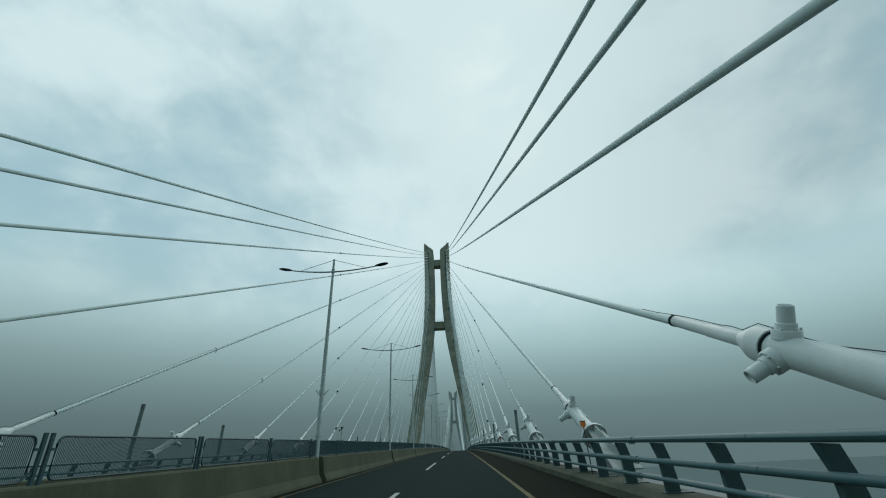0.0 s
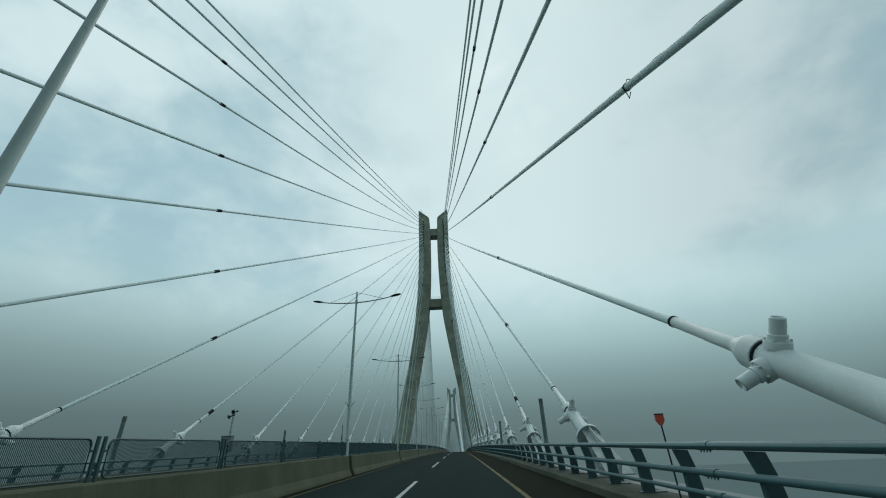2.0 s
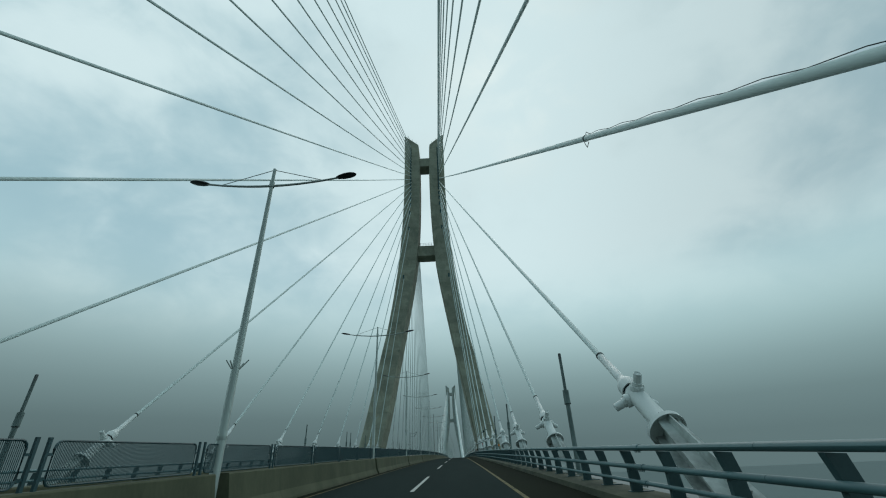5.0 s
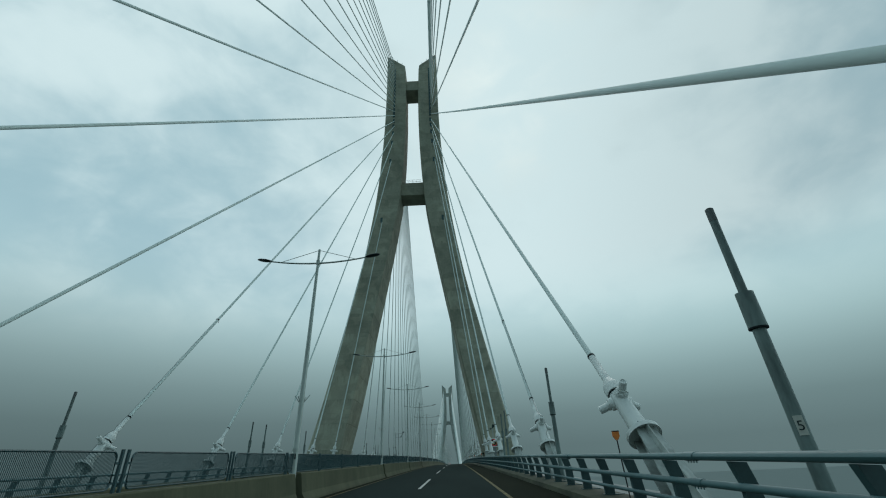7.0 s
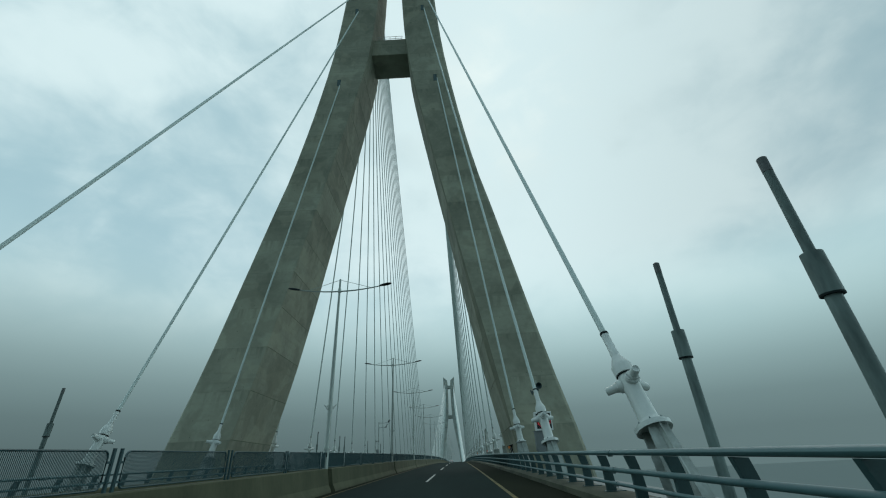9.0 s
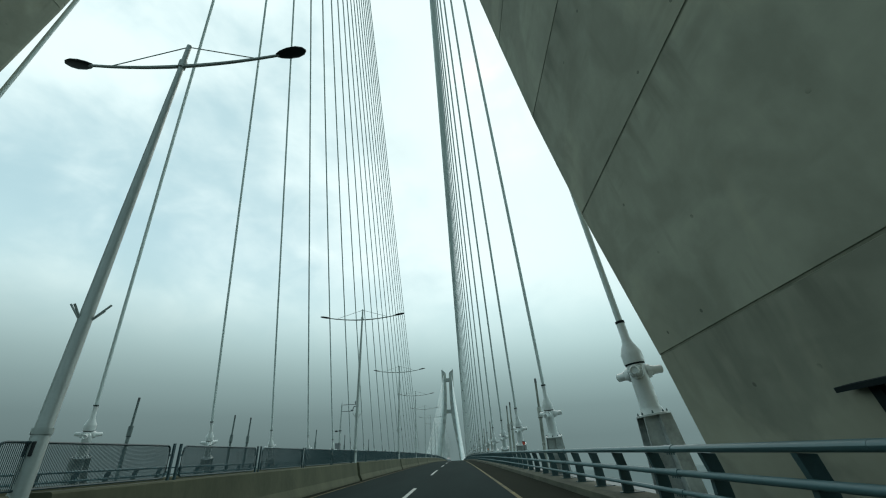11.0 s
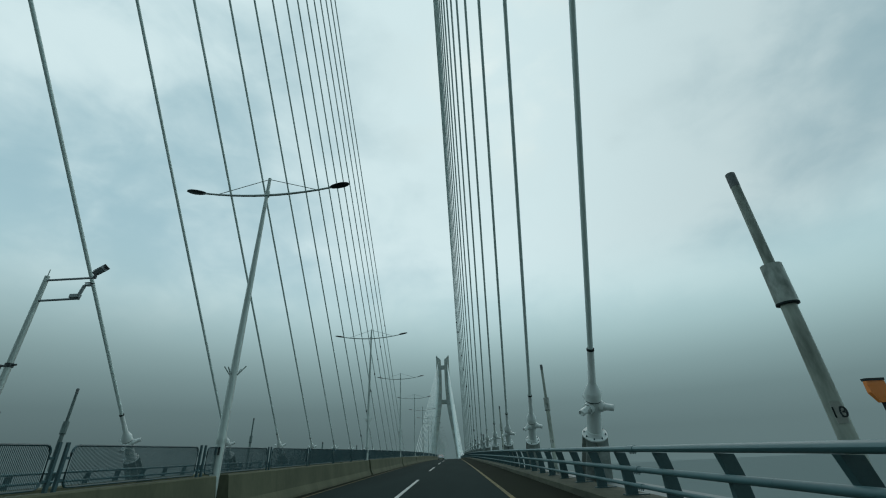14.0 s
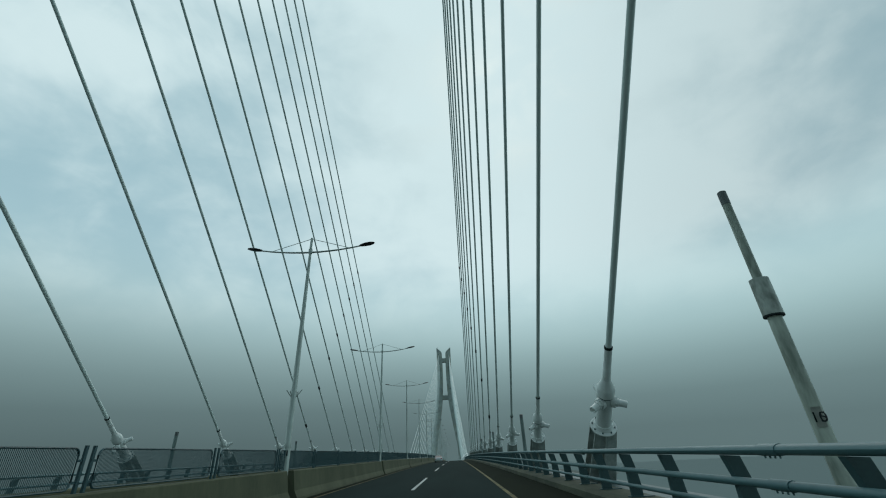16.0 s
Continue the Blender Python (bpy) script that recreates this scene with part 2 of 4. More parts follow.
BARRIER = material("barrier_concrete", (0.106, 0.111, 0.070), (0.048, 0.053, 0.034), 0.88, scale=0.6, fine=9.0, bump=0.3, amount=0.7, stretch=(1, 1, 0.5), streak=0.7, gloss=0.2)
KERB = material("kerb_concrete", (0.092, 0.095, 0.060), (0.030, 0.034, 0.021), 0.9, scale=0.9, fine=7.0, bump=0.3, amount=1.0, stretch=(1, 0.35, 1))
ASPHALT = material("asphalt", (0.0135, 0.0250, 0.0230), (0.0090, 0.0170, 0.0158), 0.9, scale=0.7, fine=60.0, bump=0.35, amount=0.7, stretch=(1, 0.12, 1), gloss=0.04)
DUST = material("dusty_shoulder", (0.0110, 0.0150, 0.0080), (0.0068, 0.0098, 0.0058), 0.92, scale=0.8, fine=50.0, bump=0.35, amount=0.8, stretch=(1, 0.15, 1), gloss=0.04)
WHITE_LINE = material("white_road_paint", (0.5, 0.51, 0.48), (0.16, 0.165, 0.15), 0.75, scale=2.0, fine=30.0, amount=0.55)
YELLOW_LINE = material("yellow_road_paint", (0.17, 0.14, 0.045), (0.035, 0.036, 0.02), 0.75, scale=1.5, fine=14.0, amount=0.95, gloss=0.2)
FADED_LINE = material("faded_road_paint", (0.11, 0.09, 0.035), (0.03, 0.03, 0.02), 0.8, scale=1.5, fine=30.0, amount=0.95, gloss=0.2)
RAIL = material("rail_paint", (0.074, 0.154, 0.163), (0.045, 0.098, 0.105), 0.5, scale=1.2, fine=14.0, bump=0.08, amount=0.6, stretch=(1, 0.3, 1))
POSTS = material("rail_post_paint", (0.036, 0.084, 0.088), (0.021, 0.050, 0.053), 0.55, scale=2.5, fine=20.0, bump=0.1, amount=0.7)
FENCE = material("fence_paint", (0.022, 0.066, 0.074), (0.014, 0.042, 0.047), 0.5, scale=2.0, fine=30.0, bump=0.05)
GALV = material("galvanised_steel", (0.39, 0.435, 0.41), (0.25, 0.285, 0.265), 0.5, metal=0.25, scale=1.3, fine=22.0, bump=0.08, amount=0.6, rand=0.06)
SHEATH = material("cable_sheath", (0.58, 0.655, 0.63), (0.50, 0.575, 0.555), 0.5, scale=0.06, fine=0.5, bump=0.0, amount=0.6)
WHITE_STEEL = material("white_steel", (0.66, 0.69, 0.67), (0.36, 0.385, 0.365), 0.42, scale=1.1, fine=16.0, bump=0.06, amount=0.45, rand=0.04, streak=0.35)
FOOT_STEEL = material("dirty_foot_steel", (0.50, 0.54, 0.52), (0.13, 0.145, 0.13), 0.6, scale=1.3, fine=9.0, bump=0.1, amount=0.85, rand=0.1, streak=0.6)
DOOR = material("dark_door_paint", (0.055, 0.065, 0.06), (0.035, 0.04, 0.038), 0.5, scale=2.0, fine=20.0, bump=0.05)
PAPER = plain("white_notice", (0.6, 0.62, 0.6), 0.6)
RUBBER = material("black_rubber", (0.006, 0.013, 0.014), (0.004, 0.008, 0.009), 0.75, scale=6.0, fine=40.0, bump=0.1, gloss=0.2)
OPTIC = material("dark_lamp_housing", (0.014, 0.024, 0.027), (0.009, 0.014, 0.016), 0.4, scale=5, fine=40, bump=0.05)
STEEL_POLE = material("weathered_pole", (0.37, 0.40, 0.345), (0.09, 0.105, 0.085), 0.6, scale=1.3, fine=6.0, bump=0.12, amount=1.0, stretch=(3, 3, 0.7), rand=0.3)
DARK_POLE = material("dark_weathered_pole", (0.16, 0.215, 0.205), (0.055, 0.08, 0.076), 0.6, scale=1.3, fine=6.0, bump=0.12, amount=1.0, stretch=(3, 3, 0.7), rand=0.15)
SCUFF = material("scuffed_paint", (0.50, 0.51, 0.46), (0.28, 0.28, 0.25), 0.6, scale=6.0, fine=30.0, amount=0.9)
SLEEVE = material("chipped_sleeve_paint", (0.42, 0.45, 0.41), (0.11, 0.125, 0.105), 0.6, scale=2.6, fine=7.0, bump=0.15, amount=1.0, stretch=(2.5, 2.5, 1.2), rand=0.2)
POLE_CAP = plain("pole_cap", (0.09, 0.10, 0.10), 0.6)
ORANGE = plain("orange_reflector", (0.75, 0.20, 0.03), 0.35)
RED_REFL = plain("red_reflector", (0.55, 0.06, 0.03), 0.35)
INK = plain("black_ink", (0.008, 0.014, 0.015), 0.7)
SIGN_BOX = material("sign_box_paint", (0.74, 0.76, 0.75), (0.56, 0.58, 0.57), 0.45, scale=1.2, fine=20.0, bump=0.04)
CABINET = material("cabinet_steel", (0.20, 0.22, 0.225), (0.13, 0.145, 0.15), 0.4, metal=0.3, scale=1.5, fine=20.0, bump=0.05)
SCREEN = plain("black_screen", (0.012, 0.014, 0.016), 0.25)
LED_RED = plain("red_led", (0.9, 0.06, 0.08), 0.4, glow=0.8)
LED_AMBER = plain("amber_led", (1.0, 0.72, 0.20), 0.4, glow=0.8)
HORN = plain("dark_green_horn", (0.014, 0.036, 0.040), 0.5)
CAR_WHITE = plain("white_car_paint", (0.62, 0.64, 0.64), 0.25)
GLASS = plain("dark_car_glass", (0.02, 0.025, 0.03), 0.08)
TYRE = plain("tyre_rubber", (0.02, 0.02, 0.02), 0.8)
TAIL = plain("red_tail_light", (0.45, 0.02, 0.02), 0.3)
GIRDER = material("girder_paint", (0.13, 0.16, 0.16), (0.08, 0.10, 0.10), 0.6, scale=0.4, fine=6.0)
# matte even tone: the haze over the water is put into its colour
WATER = material("hazed_sea", (0.131, 0.170, 0.168), (0.123, 0.161, 0.159), 0.9, scale=0.02, fine=0.25, bump=0.1, gloss=0.05)
HILL = material("far_hill", (0.07, 0.085, 0.075), (0.045, 0.06, 0.05), 0.95, scale=0.01, fine=0.08, bump=0.0)


# ---- geometry helpers ----
def part(name, bm, mat, parent=None, label="", smooth=True):
    me = bpy.data.meshes.new(name)
    bm.to_mesh(me)
    bm.free()
    me.materials.append(mat)
    if smooth:
        me.polygons.foreach_set("use_smooth", [True] * len(me.polygons))
        me.set_sharp_from_angle(angle=radians(35))
    ob = new(name, me)
    ob.parent = parent
    return tagged(ob, label)


def reuse(name, me, parent, m=None, label=""):
    ob = new(name, me)
    ob.parent = parent
    if m is not None:
        ob.matrix_basis = m
    return tagged(ob, label)


def thing(name, label, category, m=None, group="", kind=""):
    ob = new(name)
    if m is not None:
        ob.matrix_basis = m
    return tagged(ob, label, category, group, kind)


def add_ring(bm, pts):
    return [bm.verts.new(p) for p in pts]


def bridge(bm, a, b):
    n = len(a)
    for i in range(n):
        bm.faces.new((a[i], a[(i + 1) % n], b[(i + 1) % n], b[i]))


def loft(bm, rings, caps=True):
    vs = [add_ring(bm, r) for r in rings]
    for a, b in zip(vs, vs[1:]):
        bridge(bm, a, b)
    if caps:
        bm.faces.new(vs[0][::-1])
        bm.faces.new(vs[-1])
    return bm


def lathe(bm, prof, n=16, m=None):
    """Rings of (height, radius) round the z axis."""
    m = m or Matrix()
    return loft(bm, [[m @ Vector((r * math.cos(2 * math.pi * i / n), r * math.sin(2 * math.pi * i / n), z)) for i in range(n)] for z, r in prof])


def tube(bm, pts, rad, n=8, squash=1.0):
    """A pipe along points; rad: one radius or one each."""
    pts = [Vector(p) for p in pts]
    rad = rad if isinstance(rad, (list, tuple)) else [rad] * len(pts)
    rings = []
    for i, p in enumerate(pts):
        t = (pts[min(i + 1, len(pts) - 1)] - pts[max(i - 1, 0)]).normalized()
        a = t.cross(Vector((0, 0, 1)))
        a = a.normalized() if a.length > 1e-3 else Vector((1, 0, 0))
        b = a.cross(t)
        rings.append([p + (a * math.cos(2 * math.pi * j / n) + b * math.sin(2 * math.pi * j / n) * squash) * rad[i] for j in range(n)])
    return loft(bm, rings)


def block(bm, x0, x1, y0, y1, z0, z1, bevel=0.0, m=None):
    g = bmesh.ops.create_cube(bm, size=1)
    for v in g["verts"]:
        v.co = Vector(((x0 + x1) / 2 + v.co.x * (x1 - x0), (y0 + y1) / 2 + v.co.y * (y1 - y0), (z0 + z1) / 2 + v.co.z * (z1 - z0)))
    if bevel:
        es = list({e for v in g["verts"] for e in v.link_edges})
        r = bmesh.ops.bevel(bm, geom=es, offset=bevel, segments=2, affect="EDGES", profile=0.6)
        if m:
            bmesh.ops.transform(bm, matrix=m, verts=list({v for f in r["faces"] for v in f.verts} | {v for v in g["verts"] if v.is_valid}))
    elif m:
        bmesh.ops.transform(bm, matrix=m, verts=g["verts"])
    return bm


def prism(bm, outline, y0, y1):
    """An (x, z) outline drawn out along y."""
    return loft(bm, [[(x, y0, z) for x, z in outline], [(x, y1, z) for x, z in outline]])


def writing(name, text, size, mat, parent, m):
    cu = bpy.data.curves.new(name, "FONT")
    cu.body, cu.size, cu.extrude, cu.align_x, cu.align_y = text, size, 0.002, "CENTER", "CENTER"
    cu.materials.append(mat)
    ob = new(name, cu)
    ob.parent = parent
    ob.matrix_basis = m
    return ob


# ---- the line of the bridge ----
CREST, CURVE = 559.76, 9.5106e-05
MID = -1.14          # the bridge's centre line; the lamp posts stand at x = 0
NEAR, FAR = -60.0, 1120.0


def lie(y):
    return -CURVE * ((y - CREST) ** 2 - CREST ** 2) / 2


def mirror(x):
    return 2 * MID - x


def on_deck(x, y, z=0.0, tilt=True, rz=0.0):
    s = math.degrees(math.atan(-CURVE * (y - CREST))) if tilt else 0.0
    return pose(x, y, lie(y) + z, s, 0, 0) @ pose(0, 0, 0, 0, 0, rz)


def sweep(name, outline, mat, label, category, y0=NEAR, y1=FAR, step=10.0, kind="structure"):
    """A closed (x, z) outline swept along the road's rise and fall."""
    n = int((y1 - y0) / step)
    bm = bmesh.new()
    loft(bm, [[(x, y0 + (y1 - y0) * i / n, lie(y0 + (y1 - y0) * i / n) + z) for x, z in outline] for i in range(n + 1)])
    ob = part(name, bm, mat)
    bmesh_fix(ob)
    return tagged(ob, label, category, "", kind)


def bmesh_fix(ob):
    bm = bmesh.new()
    bm.from_mesh(ob.data)
    bmesh.ops.recalc_face_normals(bm, faces=bm.faces)
    bm.to_mesh(ob.data)
    bm.free()


def strip(x0, x1, z0, z1):
    return [(x0, z0), (x1, z0), (x1, z1), (x0, z1)]


for side, fn in (("right", lambda x: x), ("left", mirror)):
    sweep("road_" + side, strip(fn(1.02), fn(8.85), -0.25, 0.0), ASPHALT, "dark grey worn asphalt carriageway with two lanes", "road")
    sweep("shoulder_outer_" + side, strip(fn(8.85), fn(10.95), -0.25, -0.002), DUST, "dusty brown asphalt shoulder beside the kerb", "road")
    sweep("shoulder_inner_" + side, strip(fn(-0.2), fn(1.02), -0.25, -0.002), DUST, "dusty brown asphalt strip along the median", "road")
    sweep("outer_line_" + side, strip(fn(8.84), fn(8.99), -0.01, 0.004), YELLOW_LINE, "worn yellow edge line painted on asphalt", "road marking")
    sweep("inner_line_" + side, strip(fn(0.93), fn(1.06), -0.01, 0.004), FADED_LINE, "faded yellow edge line along the median", "road marking")
    sweep("kerb_" + side, [(fn(a), z) for a, z in ((10.95, -0.25), (12.05, -0.25), (12.05, 0.24), (11.06, 0.24), (10.97, 0.18))], KERB, "stained concrete kerb under the guard rail", "kerb")
    sweep("deck_edge_" + side, strip(fn(12.05), fn(13.9), -0.6, 0.1), GIRDER, "painted steel edge of the bridge deck", "deck")
sweep("median_strip", strip(mirror(-0.2), -0.2, -0.25, -0.005), KERB, "bare concrete strip in the median", "deck")
sweep("girder", [(-14.6, -0.6), (12.2, -0.6), (9.5, -2.9), (-11.9, -2.9)], GIRDER, "shallow grey steel box girder under the deck", "girder")

# lane dashes
DASH, CYCLE, FIRST = 10.4, 23.3, 28.6 - 23.3 * 3
for side, x in (("right", 4.95), ("left", mirror(4.95))):
    n = int((700 - FIRST) / CYCLE)
    bm = bmesh.new()
    prism(bm, strip(-0.075, 0.075, -0.004, 0.005), 0, DASH)
    me = None
    for i in range(n):
        y = FIRST + CYCLE * i
        if me is None:
            ob = part("lane_dash", bm, WHITE_LINE)
            me = ob.data
            bmesh_fix(ob)
        else:
            ob = new("lane_dash", me)
        ob.matrix_basis = on_deck(x, y + DASH / 2) @ Matrix.Translation((0, -DASH / 2, 0))
        tagged(ob, "worn white lane dash painted on asphalt", "road marking", "lane dashes", "structure")

# water far below, and land beyond the bridge's far end
bm = bmesh.new()
bmesh.ops.create_grid(bm, x_segments=20, y_segments=20, size=4600)
ob = part("water", bm, WATER)
ob.matrix_basis = pose(0, 300, -52)
tagged(ob, "flat grey sea far below the bridge", "sea", "", "structure")
bm = bmesh.new()
N = 60
rings = []
for i in range(N + 1):
    u = i / N
    x = -900 + 1800 * u
    h = 60 * math.exp(-((u - 0.52) / 0.10) ** 2) + 34 * math.exp(-((u - 0.36) / 0.09) ** 2) + 28 * math.exp(-((u - 0.70) / 0.12) ** 2) + 6 * noise.noise((u * 9, 0.3, 0))
    rings.append([(x, 2150, -53), (x, 2400, -53 + h * 0.75), (x, 2600, -53 + max(h, 1)), (x, 3000, -53)])
vs = [add_ring(bm, r) for r in rings]
for a, b in zip(vs, vs[1:]):
    for j in range(3):
        bm.faces.new((a[j], b[j], b[j + 1], a[j + 1]))
tagged(part("hill", bm, HILL), "low hazy wooded hill beyond the water", "hill", "", "structure")

# ---- towers ----
PROFILE = ((-54, 24.9, 19.6), (-20, 22.4, 17.0), (0, 20.1, 13.9), (3, 19.4, 13.28), (7, 18.5, 12.45), (13, 17.3, 11.35), (18, 16.35, 10.5), (24, 15.2, 9.5), (30, 14.05, 8.5), (35, 12.98, 7.6), (40, 12.12, 6.75), (47, 11.1, 5.55),
           (54, 10.25, 4.4), (60, 9.6, 3.5), (64, 9.2, 3.05), (72, 8.65, 2.5), (82, 8.15, 2.05), (92, 7.9, 1.85), (104, 7.85, 1.85), (114, 7.95, 2.1))
DEPTH = ((-54, 11.5), (0, 8.0), (4, 7.6), (11, 6.9), (20, 6.3), (30, 5.65), (60, 4.2), (120, 3.2))
DEPTH_FAR = ((-54, 1.0), (0, 1.75), (5, 2.15), (10, 2.8), (20, 3.2), (60, 3.4), (120, 3.2))
CHAMFER = ((-54, 0.3), (0, 0.3), (4, 0.45), (7, 1.2), (11, 1.6), (16, 1.2), (24, 0.5), (120, 0.4))
TOWER_Y, TOWER_FAR = 235.27, 811.1


def along(table, z, k):
    for a, b in zip(table, table[1:]):
        if z <= b[0]:
            u = (z - a[0]) / (b[0] - a[0])
            return a[k] + (b[k] - a[k]) * u
    return table[-1][k]


def tower_leg(bm, s):
    """One leaning leg, cast in lifts with an open groove between them; the right-hand one has a wide, darker chamfer
    low down.
    """
    zs = []
    z = -55.1
    while z < 113.5:
        top = min(z + 4.5, 114.0)
        zs += [(z + 0.03, 0.0), (top - 0.03, 0.0), (top - 0.02, 0.016), (top + 0.02, 0.016)]
        z += 4.5
    rings = []
    for z, dip in zs:
        o, i, d, g = along(PROFILE, z, 1) - dip * 0.15, along(PROFILE, z, 2) + dip, along(DEPTH, z, 1) - dip * 0.15, along(DEPTH_FAR, z, 1) - dip * 0.15
        c, f, e = (along(CHAMFER, z, 1) if s > 0 else 0.12), 0.12, 0.3
        pts = [(i, -d + c), (i + c * 0.22, -d), (o - e, -d), (o, -d + e), (o, g - e), (o - e, g), (i + f * 0.4, g), (i, g - f)]
        rings.append([(s * x, y, z) for x, y in pts])
    # raked top
    o, i, d = 7.95, 2.25, 3.15
    top = [(i, -d + 0.4), (i + 0.1, -d), (o - 0.35, -d), (o, -d + 0.35), (o, d - 0.35), (o - 0.35, d), (i + 0.2, d), (i, d - 0.4)]
    rings.append([(s * x, y, 115.4 + (x - i) / (o - i) * 5.2) for x, y in top])
    vs = [add_ring(bm, r) for r in rings]
    n = len(top)
    for k, (p, q) in enumerate(zip(vs, vs[1:])):
        for j in range(n):
            groove = k % 4 != 0 and j == n - 1
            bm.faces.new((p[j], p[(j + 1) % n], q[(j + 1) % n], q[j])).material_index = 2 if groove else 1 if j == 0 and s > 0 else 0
    bm.faces.new(vs[0][::-1])
    bm.faces.new(vs[-1])
    bmesh.ops.recalc_face_normals(bm, faces=bm.faces)
    return bm


ATTACH = [55.67, 75.18, 82.09, 85.75, 88.49, 90.62, 92.96] + [92.96 + 1.555 * i for i in range(1, 14)]


def attach_x(z):
    return along(((50.8, 8.11), (55.9, 7.71), (75.2, 6.01), (82.3, 5.71), (86.4, 5.51), (91.4, 5.36), (121.9, 5.36)), z, 1)


def tower(y, centre, concrete):
    t = thing("bridge_tower", "tall grey-green concrete bridge tower with two leaning legs", "bridge tower", pose(centre, y, lie(y)), "bridge towers")
    for s in (-1, 1):
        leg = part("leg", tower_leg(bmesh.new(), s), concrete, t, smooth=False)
        leg.data.materials.append(DARKER_CONCRETE)
        leg.data.materials.append(JOINT)
        for x, y_, z, h, r in ((6.6, -2.2, 119.0, 2.6, 0.10), (7.5, 2.0, 120.0, 1.6, 0.08), (3.2, -2.9, 115.9, 1.4, 0.06), (4.8, -2.9, 117.4, 1.4, 0.06), (6.0, -2.9, 118.4, 1.4, 0.06)):
            bm = bmesh.new()
            tube(bm, [(s * x, y_, z), (s * x, y_, z + h)], r, 6)
            part("mast", bm, GALV, t, "thin metal mast on the leg's head")
        for face in (-1, 1):
            for z in ATTACH:
                bm = bmesh.new()
                d = along(DEPTH, z, 1)
                x = attach_x(z)
                # no hollow is cut; a dark block gives the recess its shade
                block(bm, s * x - 0.26, s * x + 0.26, face * (d - 0.25), face * (d + 0.05), z - 0.9, z + 0.55, 0.03)
                part("cable_port", bm, POSTS, t, "dark block standing in for the shaded recess where a cable enters", smooth=False)
    bm = bmesh.new()
    block(bm, -3.6, 3.6, -2.7, 2.3, 64.1, 68.2, 0.12)
    part("crossbeam", bm, concrete, t, "lower concrete cross beam", smooth=False)
    bm = bmesh.new()
    block(bm, -2.3, 2.3, -2.8, 2.6, 104.4, 108.5, 0.12)
    part("crossbeam", bm, concrete, t, "upper concrete cross beam", smooth=False)
    for yy in (-2.5, 2.5):
        bm = bmesh.new()
        for x in (-2.0, -1.0, 0.0, 1.0, 2.0):
            tube(bm, [(x, yy, 68.15), (x, yy, 69.3)], 0.04, 5)
        for z in (68.7, 69.3):
            tube(bm, [(-2.3, yy, z), (2.3, yy, z)], 0.035, 5)
        part("railing", bm, GALV, t, "thin steel railing on the beam")
    return t


near_tower = tower(TOWER_Y, MID, CONCRETE)
tower(TOWER_FAR, MID, HAZED_CONCRETE)

# service door on the inner face of the near leg, a pipe along its foot
lean = pose(13.9, -2.15, 0.0, 0, -11.4, 0)
bm = bmesh.new()
block(bm, -0.05, 0.08, -1.75, -0.75, -0.6, 1.86, 0.01)
door = part("door", bm, DOOR, near_tower, "dark grey steel service door", smooth=False)
door.matrix_basis = lean
for name, box, mt, lab in (("canopy", (-0.28, 0.08, -2.9, -0.3, 1.93, 2.0), RUBBER, "dark drip canopy over the door"),
                           ("frame_post", (-0.11, 0.08, -0.75, -0.6, -0.6, 1.93), RUBBER, "dark door frame"),
                           ("frame_post", (-0.11, 0.08, -1.9, -1.75, -0.6, 1.93), RUBBER, "dark door frame"),
                           ("notice", (-0.062, -0.05, -1.45, -0.86, 1.0, 1.78), PAPER, "white notice on the door")):
    bm = bmesh.new()
    block(bm, *box)
    part(name, bm, mt, near_tower, lab, smooth=False).matrix_basis = lean
bm = bmesh.new()
lathe(bm, [(0.062, 0.10), (0.07, 0.10), (0.07, 0.13), (0.062, 0.13)], 16, pose(0, -1.02, 1.6, 0, -90, 0))
for q in range(3):
    block(bm, -0.07, -0.061, -1.4, -1.2, 1.64 - 0.09 * q, 1.68 - 0.09 * q)
part("notice_print", bm, INK, near_tower, "black print on the notice", smooth=False).matrix_basis = lean
bm = bmesh.new()
block(bm, -0.14, -0.05, -1.66, -1.58, 0.3, 0.38, 0.01)
block(bm, -0.14, -0.11, -1.66, -1.42, 0.32, 0.36, 0.01)
part("handle", bm, GALV, near_tower, "pale steel door handle", smooth=False).matrix_basis = lean
bm = bmesh.new()
tube(bm, [(14.4, -8.2, 0.22), (17.4, -8.2, 0.22)], 0.03, 8)
part("pipe", bm, WHITE_STEEL, near_tower, "thin white pipe along the leg's foot")
for x in (14.9, 16.2, 17.3):
    bm = bmesh.new()
    block(bm, x - 0.03, x + 0.03, -8.22, -7.7, -0.2, 0.2, 0.008)
    part("pipe_bracket", bm, GALV, near_tower, "steel bracket under the pipe", smooth=False)

# ---- stay cables ----
PIN_X, PIN_LEFT = 12.34, -14.90
STAY_MID = -0.87      # middle between the upper ends
SIDE_Y = [226.58, 212.29, 198.11, 184.12, 170.45, 156.79, 143.37, 129.63, 115.63, 101.89, 88.15, 74.54, 61.01, 47.3, 33.55, 19.93, 6.28, -5.99, -13.15, -17.54]
MAIN_Y = [239.75, 252.89, 266.21, 279.56, 293.0, 306.48, 320.07, 333.64, 347.2, 360.64, 374.31, 387.99, 401.66] + [401.66 + 13.65 * i for i in range(1, 8)]


